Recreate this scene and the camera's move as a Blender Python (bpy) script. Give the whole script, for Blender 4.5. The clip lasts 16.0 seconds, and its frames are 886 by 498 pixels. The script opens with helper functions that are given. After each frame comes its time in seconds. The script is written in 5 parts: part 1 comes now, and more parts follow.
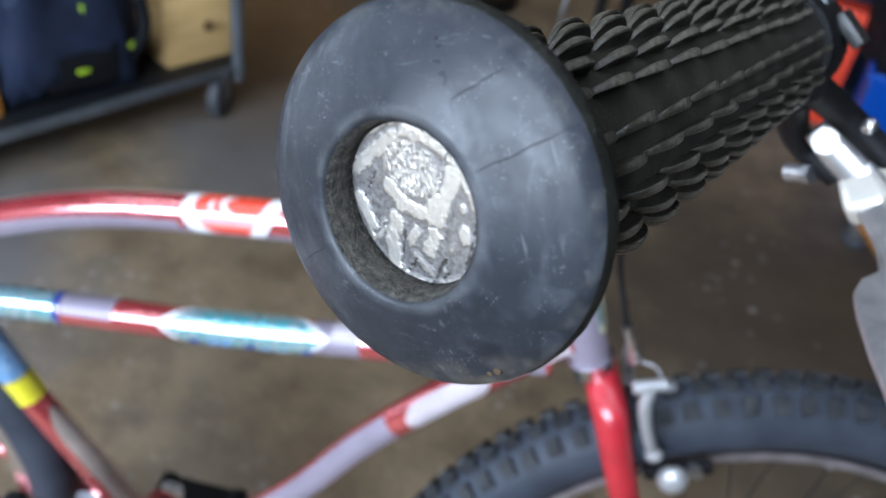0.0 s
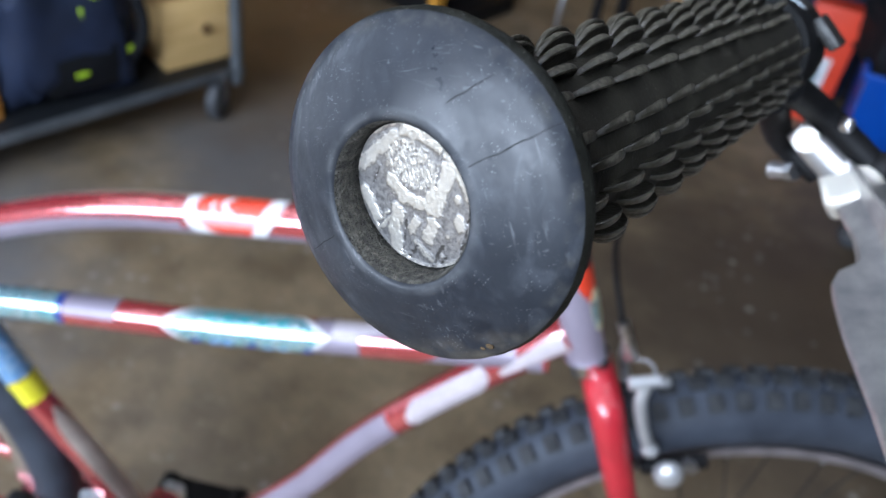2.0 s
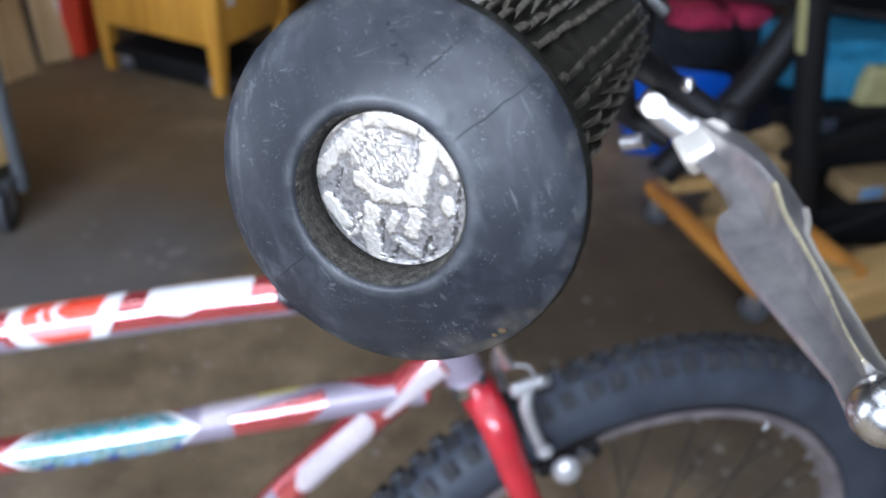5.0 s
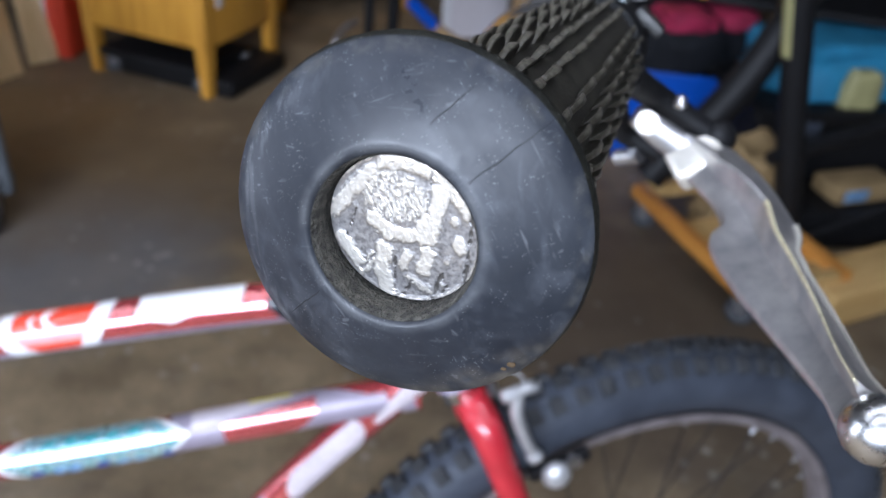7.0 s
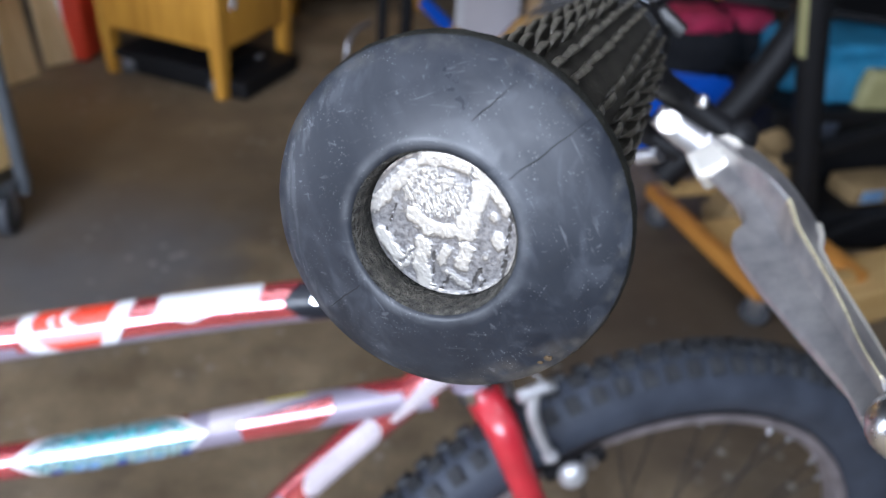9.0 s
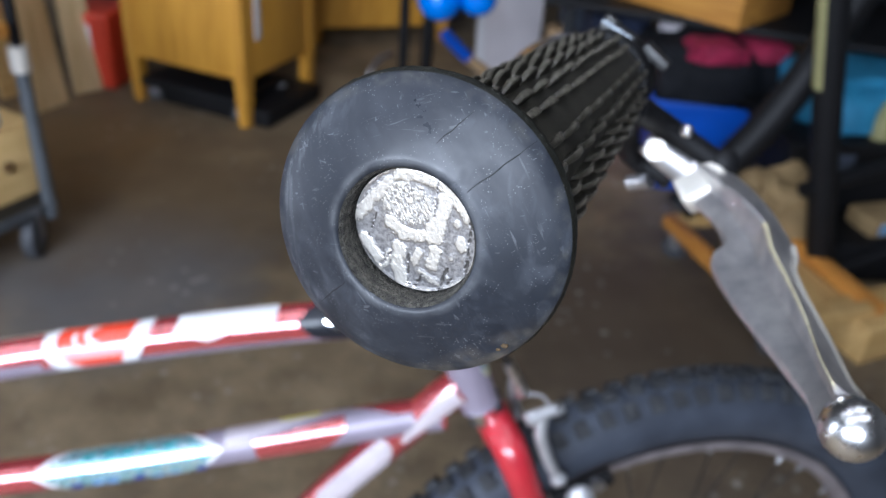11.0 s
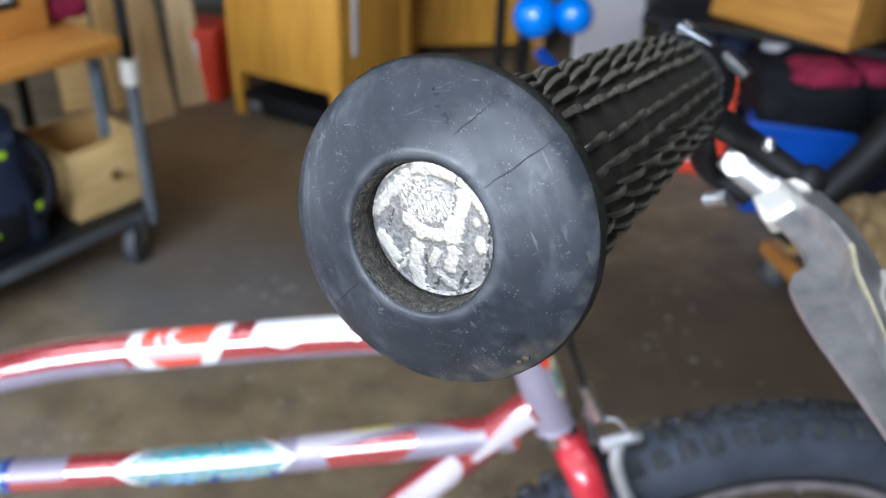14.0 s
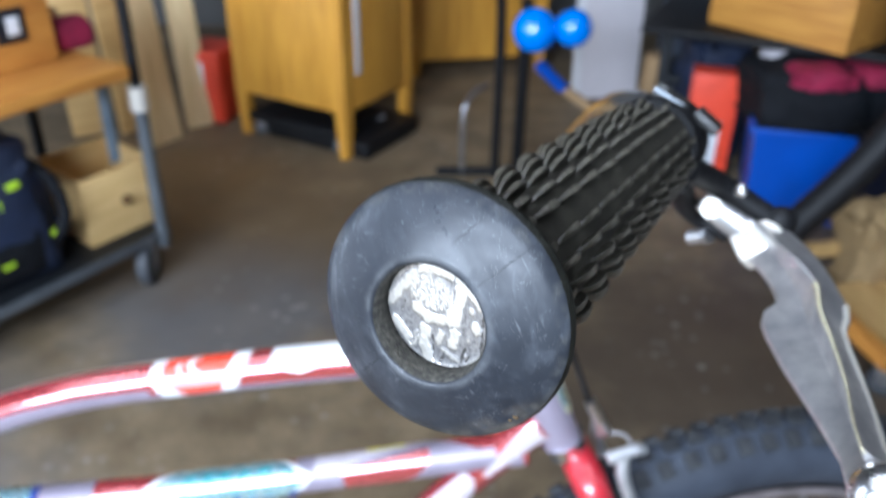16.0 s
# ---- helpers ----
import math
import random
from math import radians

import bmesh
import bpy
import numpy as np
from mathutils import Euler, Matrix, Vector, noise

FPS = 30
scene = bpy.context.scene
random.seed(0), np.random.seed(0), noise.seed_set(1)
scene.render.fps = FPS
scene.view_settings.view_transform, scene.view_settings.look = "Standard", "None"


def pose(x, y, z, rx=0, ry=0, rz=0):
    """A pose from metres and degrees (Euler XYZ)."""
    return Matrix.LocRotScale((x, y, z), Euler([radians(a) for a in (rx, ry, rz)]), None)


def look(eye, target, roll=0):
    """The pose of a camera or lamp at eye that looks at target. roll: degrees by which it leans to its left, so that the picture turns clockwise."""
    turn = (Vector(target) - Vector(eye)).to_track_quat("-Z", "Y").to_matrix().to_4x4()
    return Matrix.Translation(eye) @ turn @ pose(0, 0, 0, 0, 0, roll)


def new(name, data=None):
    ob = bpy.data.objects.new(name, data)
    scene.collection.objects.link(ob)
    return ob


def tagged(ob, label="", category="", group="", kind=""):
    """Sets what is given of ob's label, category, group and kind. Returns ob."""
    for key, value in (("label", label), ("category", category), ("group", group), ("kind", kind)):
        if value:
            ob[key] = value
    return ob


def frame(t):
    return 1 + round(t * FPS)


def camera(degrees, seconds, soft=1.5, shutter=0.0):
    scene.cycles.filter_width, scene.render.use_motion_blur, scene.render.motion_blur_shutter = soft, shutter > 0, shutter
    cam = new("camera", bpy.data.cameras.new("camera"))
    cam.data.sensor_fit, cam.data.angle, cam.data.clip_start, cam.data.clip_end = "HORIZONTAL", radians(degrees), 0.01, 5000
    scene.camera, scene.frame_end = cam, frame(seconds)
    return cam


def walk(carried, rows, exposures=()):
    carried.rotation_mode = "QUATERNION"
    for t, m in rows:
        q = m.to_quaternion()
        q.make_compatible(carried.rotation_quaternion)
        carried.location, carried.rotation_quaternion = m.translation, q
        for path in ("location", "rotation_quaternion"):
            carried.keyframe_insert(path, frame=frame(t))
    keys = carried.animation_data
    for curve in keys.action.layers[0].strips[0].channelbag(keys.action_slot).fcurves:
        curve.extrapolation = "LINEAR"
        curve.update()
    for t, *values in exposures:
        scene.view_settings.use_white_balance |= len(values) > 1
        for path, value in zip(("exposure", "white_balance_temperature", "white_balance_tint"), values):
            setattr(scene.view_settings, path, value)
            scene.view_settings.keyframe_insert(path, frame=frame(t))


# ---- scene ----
EXPOSURES = ((0.0, 0.18, 5620, 11), (4.0, 0.13, 5700, 14), (9.5, 0.16, 5780, 16), (12.0, 0.08, 5780, 12), (12.5, 0.25, 5850, 11), (15.5, 0.36, 5850, 11), (16.0, 0.58, 5600, 11))
cam = camera(56.35, 16.0, soft=1.3, shutter=0.4)
cam.data.dof.use_dof = True
cam.data.dof.focus_distance = 0.115
cam.data.dof.aperture_fstop = 24.0
PATH = [
    (0.0, -0.0894, -0.4943, 1.1827, 51.11, -7.49, 11.15),
    (0.5, -0.0919, -0.4976, 1.1836, 50.99, -7.66, 10.92),
    (1.0, -0.0856, -0.5000, 1.1887, 51.32, -7.13, 11.05),
    (1.5, -0.0853, -0.5009, 1.1889, 51.21, -7.28, 11.15),
    (2.0, -0.0881, -0.5038, 1.1881, 51.24, -7.35, 10.90),
    (2.5, -0.0937, -0.5047, 1.1833, 52.54, -7.91, 8.65),
    (3.0, -0.0984, -0.4971, 1.1826, 54.24, -7.15, 3.12),
    (3.5, -0.1057, -0.4939, 1.1756, 54.99, -5.52, -3.66),
    (4.0, -0.1037, -0.5005, 1.1738, 55.68, -4.19, -5.87),
    (6.5, -0.1125, -0.5033, 1.1808, 56.43, -4.24, -6.90),
    (7.0, -0.1100, -0.5023, 1.1811, 56.38, -4.40, -7.15),
    (7.5, -0.1109, -0.5019, 1.1830, 56.60, -4.26, -6.98),
    (8.0, -0.1104, -0.5016, 1.1837, 56.58, -4.08, -6.98),
    (8.5, -0.1139, -0.5020, 1.1812, 56.53, -4.33, -6.78),
    (9.0, -0.1135, -0.5038, 1.1813, 56.38, -3.96, -6.44),
    (9.5, -0.1122, -0.5057, 1.1799, 57.32, -3.98, -5.91),
    (12.0, -0.1048, -0.5313, 1.1934, 58.24, -2.73, -2.35),
    (12.5, -0.1002, -0.5326, 1.1808, 58.03, -2.65, 1.39),
    (13.0, -0.0946, -0.5171, 1.1810, 58.96, -2.89, 1.46),
    (13.5, -0.0961, -0.5156, 1.1834, 59.02, -2.26, 2.00),
    (14.0, -0.0985, -0.5161, 1.1828, 59.19, -2.28, 1.48),
    (14.5, -0.0952, -0.5177, 1.1849, 59.44, -1.90, 0.94),
    (15.0, -0.0967, -0.5181, 1.1851, 59.39, -1.86, 0.98),
    (15.5, -0.0966, -0.5192, 1.1847, 59.27, -1.52, 1.11),
    (16.0, -0.0979, -0.5332, 1.2072, 59.87, -0.61, 1.11),
]
walk(cam, [(t, pose(*p)) for t, *p in PATH], EXPOSURES)

# ---- world, daylight through the open bay behind the camera ----
world = bpy.data.worlds.new("world")
scene.world = world
world.use_nodes = True
_wn = world.node_tree.nodes
_sky = _wn.new("ShaderNodeTexSky")
_sky.sky_type, _sky.sun_disc = "NISHITA", False
_sky.sun_elevation, _sky.sun_rotation = radians(48), radians(200)
_wn["Background"].inputs["Strength"].default_value = 0.12
world.node_tree.links.new(_sky.outputs["Color"], _wn["Background"].inputs["Color"])

sun = new("sun", bpy.data.lights.new("sun", "SUN"))
sun.data.energy, sun.data.angle, sun.data.color = 0.8, radians(12), (1.0, 0.96, 0.90)
sun.matrix_world = look((0, 0, 8), (0.6, 4.4, 0))

BAY_W, BAY_H = 0.50, 0.90
BAY_Z = 1.98
BAYS = (-2.95, -2.15, -1.35, -0.55)
for bx in BAYS:
    lamp = new("bay_daylight", bpy.data.lights.new("bay_daylight", "AREA"))
    lamp.data.shape, lamp.data.size, lamp.data.size_y = "RECTANGLE", BAY_W, BAY_H
    lamp.data.energy, lamp.data.color = 56.0, (0.88, 0.95, 1.0)
    lamp.matrix_world = look((bx, -2.42, BAY_Z), (bx, 2.0, 0.9))
# the open side door in the west wall
DOOR_Y, DOOR_W, DOOR_H = 0.10, 0.80, 2.0
lamp = new("door_daylight", bpy.data.lights.new("door_daylight", "AREA"))
lamp.data.shape, lamp.data.size, lamp.data.size_y = "RECTANGLE", DOOR_W - 0.04, DOOR_H - 0.04
lamp.data.energy, lamp.data.color = 26.0, (0.88, 0.95, 1.0)
lamp.matrix_world = look((-3.43, DOOR_Y, DOOR_H / 2), (0.0, DOOR_Y, DOOR_H / 2))


# ---- materials ----
def mat(name, color, rough=0.5, metal=0.0, vary=0.25, scale=20.0, fine=200.0, bump=0.1, coat=0.0, second=None, stretch=(1, 1, 1), depth=0.002, spec=0.5, rvary=0.12):
    """Two scales of colour variation, roughness variation and a fine relief."""
    m = bpy.data.materials.new(name)
    m.use_nodes = True
    n, l = m.node_tree.nodes, m.node_tree.links
    b = n["Principled BSDF"]
    tc = n.new("ShaderNodeTexCoord")
    mp = n.new("ShaderNodeMapping")
    mp.inputs["Scale"].default_value = stretch
    l.new(tc.outputs["Object"], mp.inputs["Vector"])
    big, small = n.new("ShaderNodeTexNoise"), n.new("ShaderNodeTexNoise")
    big.inputs["Scale"].default_value, big.inputs["Detail"].default_value = scale, 5
    small.inputs["Scale"].default_value, small.inputs["Detail"].default_value = fine, 4
    for t in (big, small):
        l.new(mp.outputs["Vector"], t.inputs["Vector"])
    second = second or tuple(c * (1 - vary) for c in color)
    ramp = n.new("ShaderNodeValToRGB")
    ramp.color_ramp.elements[0].position, ramp.color_ramp.elements[1].position = 0.35, 0.68
    ramp.color_ramp.elements[0].color, ramp.color_ramp.elements[1].color = (*second, 1), (*color, 1)
    l.new(big.outputs["Fac"], ramp.inputs["Fac"])
    mix = n.new("ShaderNodeMix")
    mix.data_type, mix.blend_type = "RGBA", "OVERLAY"
    mix.inputs["Factor"].default_value = min(1.0, vary)
    l.new(ramp.outputs["Color"], mix.inputs["A"])
    grey = n.new("ShaderNodeValToRGB")
    grey.color_ramp.elements[0].color, grey.color_ramp.elements[1].color = (0.25, 0.25, 0.25, 1), (0.75, 0.75, 0.75, 1)
    l.new(small.outputs["Fac"], grey.inputs["Fac"])
    l.new(grey.outputs["Color"], mix.inputs["B"])
    l.new(mix.outputs["Result"], b.inputs["Base Color"])
    rr = n.new("ShaderNodeMapRange")
    rr.inputs["To Min"].default_value, rr.inputs["To Max"].default_value = max(0.02, rough - rvary), min(1.0, rough + rvary)
    l.new(small.outputs["Fac"], rr.inputs["Value"])
    l.new(rr.outputs["Result"], b.inputs["Roughness"])
    b.inputs["Metallic"].default_value = metal
    b.inputs["Coat Weight"].default_value = coat
    b.inputs["Coat Roughness"].default_value = 0.19
    b.inputs["Coat IOR"].default_value = 2.5
    b.inputs["Specular IOR Level"].default_value = spec
    if bump:
        bp = n.new("ShaderNodeBump")
        bp.inputs["Strength"].default_value, bp.inputs["Distance"].default_value = bump, depth
        l.new(small.outputs["Fac"], bp.inputs["Height"])
        l.new(bp.outputs["Normal"], b.inputs["Normal"])
    return m


def concrete():
    """Brown, worn concrete: blotches, pale drips and placed patches of darker, greyer or browner tone."""
    m = mat("stained_concrete", (0.265, 0.198, 0.118), 0.62, 0, 0.6, 7.0, 70, 0.35, second=(0.150, 0.108, 0.062), depth=0.004)
    n, l = m.node_tree.nodes, m.node_tree.links
    b = n["Principled BSDF"]
    out = b.inputs["Base Color"].links[0].from_socket
    geo = n.new("ShaderNodeTexCoord")

    def noise_mask(scale, lo, hi, top=1.0, detail=6):
        t, r = n.new("ShaderNodeTexNoise"), n.new("ShaderNodeMapRange")
        t.inputs["Scale"].default_value, t.inputs["Detail"].default_value, t.inputs["Roughness"].default_value = scale, detail, 0.62
        l.new(geo.outputs["Object"], t.inputs["Vector"]); l.new(t.outputs["Fac"], r.inputs["Value"])
        r.inputs["From Min"].default_value, r.inputs["From Max"].default_value, r.inputs["To Max"].default_value = lo, hi, top
        return t, r.outputs["Result"]

    def lay(mask, colour):
        nonlocal out
        x = n.new("ShaderNodeMix"); x.data_type = "RGBA"
        x.inputs["B"].default_value = (*colour, 1)
        l.new(mask, x.inputs["Factor"]); l.new(out, x.inputs["A"])
        out = x.outputs["Result"]

    def tone_patch(c, radius, colour, top):
        t, _ = noise_mask(4.5, 0, 1)
        d, a, r = n.new("ShaderNodeVectorMath"), n.new("ShaderNodeMath"), n.new("ShaderNodeMapRange")
        d.operation = "DISTANCE"
        d.inputs[1].default_value = (*c, 0)
        l.new(geo.outputs["Object"], d.inputs[0])
        a.operation = "MULTIPLY_ADD"
        a.inputs[1].default_value = radius * 1.4
        l.new(t.outputs["Fac"], a.inputs[0]); l.new(d.outputs["Value"], a.inputs[2])
        r.inputs["From Min"].default_value, r.inputs["From Max"].default_value, r.inputs["To Min"].default_value, r.inputs["To Max"].default_value = radius * 1.25, radius * 1.9, top, 0.0
        l.new(a.outputs[0], r.inputs["Value"])
        lay(r.outputs["Result"], colour)

    lay(noise_mask(1.6, 0.52, 0.70, 0.6)[1], (0.105, 0.094, 0.084))
    lay(noise_mask(13.0, 0.50, 0.72, 0.45)[1], (0.085, 0.060, 0.036))
    lay(noise_mask(34.0, 0.60, 0.72, 0.45)[1], (0.40, 0.35, 0.28))
    # seven patches set by place, each with its own tone and strength
    tone_patch((0.62, 0.98), 0.62, (0.060, 0.043, 0.030), 0.8)
    tone_patch((-0.38, 1.55), 0.40, (0.075, 0.054, 0.034), 0.65)
    tone_patch((-0.70, 1.25), 0.36, (0.125, 0.128, 0.136), 0.75)
    tone_patch((-0.78, 1.68), 0.42, (0.125, 0.085, 0.046), 0.55)
    tone_patch((-0.62, 2.15), 0.45, (0.115, 0.078, 0.042), 0.6)
    tone_patch((-1.15, 1.95), 0.40, (0.21, 0.135, 0.058), 0.7)
    tone_patch((-1.30, 0.55), 0.45, (0.13, 0.135, 0.145), 0.75)
    spots, r = n.new("ShaderNodeTexVoronoi"), n.new("ShaderNodeMapRange")
    spots.inputs["Scale"].default_value = 22.0
    l.new(geo.outputs["Object"], spots.inputs["Vector"]); l.new(spots.outputs["Distance"], r.inputs["Value"])
    r.inputs["From Min"].default_value, r.inputs["From Max"].default_value, r.inputs["To Min"].default_value, r.inputs["To Max"].default_value = 0.10, 0.26, 0.8, 0.0
    k = n.new("ShaderNodeMath"); k.operation = "MULTIPLY"
    l.new(r.outputs["Result"], k.inputs[0]); l.new(noise_mask(3.0, 0.50, 0.62)[1], k.inputs[1])
    lay(k.outputs[0], (0.36, 0.34, 0.31))
    l.new(out, b.inputs["Base Color"])
    return m


def wood(name, light, dark, rough=0.45, axis="X", ring=9.0):
    m = mat(name, light, rough, 0, 0.2, 6, 120, 0.08)
    n, l = m.node_tree.nodes, m.node_tree.links
    b = n["Principled BSDF"]
    tc, mp = n.new("ShaderNodeTexCoord"), n.new("ShaderNodeMapping")
    mp.inputs["Scale"].default_value = {"X": (0.12, 1, 1), "Y": (1, 0.12, 1), "Z": (1, 1, 0.12)}[axis]
    w = n.new("ShaderNodeTexNoise")
    w.inputs["Scale"].default_value, w.inputs["Detail"].default_value, w.inputs["Distortion"].default_value = ring * 4, 6, 0.6
    l.new(tc.outputs["Object"], mp.inputs["Vector"]); l.new(mp.outputs["Vector"], w.inputs["Vector"])
    r = n.new("ShaderNodeValToRGB")
    r.color_ramp.elements[0].position, r.color_ramp.elements[1].position = 0.32, 0.62
    r.color_ramp.elements[0].color, r.color_ramp.elements[1].color = (*dark, 1), (*light, 1)
    l.new(w.outputs["Fac"], r.inputs["Fac"]); l.new(r.outputs["Color"], b.inputs["Base Color"])
    return m


def rubber_face():
    """Dull blue-grey rubber, rubbed and smudged, with short scratches and pale dust specks."""
    m = mat("scuffed_rubber", (0.0140, 0.0166, 0.0228), 0.56, 0, 0.3, 110, 1200, 0.08, second=(0.0088, 0.0106, 0.0150), depth=0.0001, spec=0.38, rvary=0.12)
    n, l = m.node_tree.nodes, m.node_tree.links
    b = n["Principled BSDF"]
    tc = n.new("ShaderNodeTexCoord")

    def field(scale, lo, hi, turn=0.0, stretch=(1, 1, 1), detail=5, distort=0.0):
        mp, t, r = n.new("ShaderNodeMapping"), n.new("ShaderNodeTexNoise"), n.new("ShaderNodeMapRange")
        rot = n.new("ShaderNodeMapping")
        rot.inputs["Rotation"].default_value = (0, radians(turn), 0)
        mp.inputs["Scale"].default_value = stretch
        l.new(tc.outputs["Object"], rot.inputs["Vector"]); l.new(rot.outputs["Vector"], mp.inputs["Vector"]); l.new(mp.outputs["Vector"], t.inputs["Vector"])
        t.inputs["Scale"].default_value, t.inputs["Detail"].default_value, t.inputs["Distortion"].default_value = scale, detail, distort
        r.inputs["From Min"].default_value, r.inputs["From Max"].default_value = lo, hi
        l.new(t.outputs["Fac"], r.inputs["Value"])
        return r.outputs["Result"]

    def op(kind, p, q):
        k = n.new("ShaderNodeMath"); k.operation = kind; k.use_clamp = kind == "ADD"
        for i, v in enumerate((p, q)):
            if isinstance(v, float):
                k.inputs[i].default_value = v
            else:
                l.new(v, k.inputs[i])
        return k.outputs[0]

    def paint(mask, colour):
        src = b.inputs["Base Color"].links[0].from_socket
        x = n.new("ShaderNodeMix"); x.data_type = "RGBA"
        x.inputs["B"].default_value = (*colour, 1)
        l.new(mask, x.inputs["Factor"]); l.new(src, x.inputs["A"])
        l.new(x.outputs["Result"], b.inputs["Base Color"])

    smudge = field(75, 0.36, 0.74, 0, (1, 1, 1), 6, 0.6)
    wiped = field(150, 0.48, 0.72, 38, (1, 1, 0.22), 5, 0.4)
    paint(op("MULTIPLY", smudge, 0.50), (0.027, 0.031, 0.038))
    paint(op("MULTIPLY", wiped, 0.20), (0.060, 0.065, 0.076))
    cloud = field(230, 0.50, 0.66, 20, (1, 1, 0.6), 6, 1.2)
    paint(op("MULTIPLY", op("MULTIPLY", cloud, field(60, 0.42, 0.58)), 0.42), (0.066, 0.072, 0.084))
    grime = field(170, 0.52, 0.68, -15, (1, 1, 0.7), 6, 1.0)
    paint(op("MULTIPLY", grime, 0.12), (0.007, 0.008, 0.010))
    scratch = field(1500, 0.67, 0.71, 35, (1, 1, 0.05), 2)
    scratch = op("ADD", scratch, field(1300, 0.68, 0.72, -62, (1, 1, 0.05), 2))
    scratch = op("ADD", scratch, field(1700, 0.68, 0.72, 100, (1, 1, 0.07), 2))
    scratch = op("MULTIPLY", scratch, field(120, 0.46, 0.60))
    paint(op("MULTIPLY", scratch, 0.42), (0.135, 0.14, 0.15))
    sep, flat, rad = n.new("ShaderNodeSeparateXYZ"), n.new("ShaderNodeCombineXYZ"), n.new("ShaderNodeVectorMath")
    l.new(tc.outputs["Object"], sep.inputs[0]); l.new(sep.outputs["X"], flat.inputs[0]); l.new(sep.outputs["Z"], flat.inputs[2])
    rad.operation = "LENGTH"
    l.new(flat.outputs[0], rad.inputs[0])

    def band(c, half):
        r = n.new("ShaderNodeMapRange")
        r.inputs["From Min"].default_value, r.inputs["From Max"].default_value, r.inputs["To Min"].default_value, r.inputs["To Max"].default_value = 0.0, half, 1.0, 0.0
        l.new(op("ABSOLUTE", op("SUBTRACT", rad.outputs["Value"], c), 0.0), r.inputs["Value"])
        return r.outputs["Result"]

    paint(op("MULTIPLY", op("MULTIPLY", band(0.0113, 0.0011), field(180, 0.38, 0.62)), 0.45), (0.12, 0.122, 0.125))
    paint(op("MULTIPLY", op("MULTIPLY", band(0.0222, 0.0012), field(420, 0.46, 0.66, 0, (1, 1, 1), 6)), 0.4), (0.095, 0.090, 0.078))
    specks = None
    for scale, size, gate in ((2300, 0.15, 0.48), (1100, 0.075, 0.48), (520, 0.055, 0.54)):
        v, r = n.new("ShaderNodeTexVoronoi"), n.new("ShaderNodeMapRange")
        v.inputs["Scale"].default_value = scale
        l.new(tc.outputs["Object"], v.inputs["Vector"]); l.new(v.outputs["Distance"], r.inputs["Value"])
        r.inputs["From Min"].default_value, r.inputs["From Max"].default_value, r.inputs["To Min"].default_value, r.inputs["To Max"].default_value = size * 0.6, size * 1.3, 1.0, 0.0
        one = op("MULTIPLY", r.outputs["Result"], field(340, gate, gate + 0.14))
        specks = one if specks is None else op("ADD", specks, one)
    paint(op("MULTIPLY", specks, 0.65), (0.23, 0.235, 0.24))
    # dust that has settled low on one side, and rubbed strokes along the other edge
    lean = op("SUBTRACT", op("MULTIPLY", sep.outputs["X"], 0.62), op("MULTIPLY", sep.outputs["Z"], 0.78))
    low = n.new("ShaderNodeMapRange")
    low.inputs["From Min"].default_value, low.inputs["From Max"].default_value = 0.0182, 0.0228
    l.new(lean, low.inputs["Value"])
    paint(op("MULTIPLY", op("MULTIPLY", low.outputs["Result"], field(260, 0.36, 0.60, 0, (1, 1, 1), 6)), 0.65), (0.120, 0.100, 0.075))
    far = n.new("ShaderNodeMapRange")
    far.inputs["From Min"].default_value, far.inputs["From Max"].default_value = 0.010, 0.018
    l.new(op("MULTIPLY", sep.outputs["X"], -1.0), far.inputs["Value"])
    rubbed = op("MULTIPLY", op("MULTIPLY", band(0.0208, 0.0022), far.outputs["Result"]), field(900, 0.52, 0.62, 8, (1, 1, 0.10), 3))
    paint(op("MULTIPLY", rubbed, 0.25), (0.15, 0.155, 0.165))
    old = b.inputs["Roughness"].links[0].from_socket
    rough = op("ADD", op("MULTIPLY", old, 0.80), op("MULTIPLY", smudge, 0.14))
    rough = op("ADD", rough, op("MULTIPLY", grime, 0.05))
    rough = op("SUBTRACT", rough, op("MULTIPLY", wiped, 0.10))
    polish = op("MULTIPLY", field(150, 0.38, 0.70, 75, (1, 1, 0.6), 6, 0.6), 0.10)
    rough = op("SUBTRACT", rough, polish)
    l.new(rough, b.inputs["Roughness"])
    bp = n.new("ShaderNodeBump")
    bp.inputs["Strength"].default_value, bp.inputs["Distance"].default_value = 0.35, 0.0006
    l.new(field(90, 0.0, 1.0, 0, (1, 1, 1), 4), bp.inputs["Height"])
    fine = b.inputs["Normal"].links[0].from_node
    l.new(bp.outputs["Normal"], fine.inputs["Normal"])
    return m


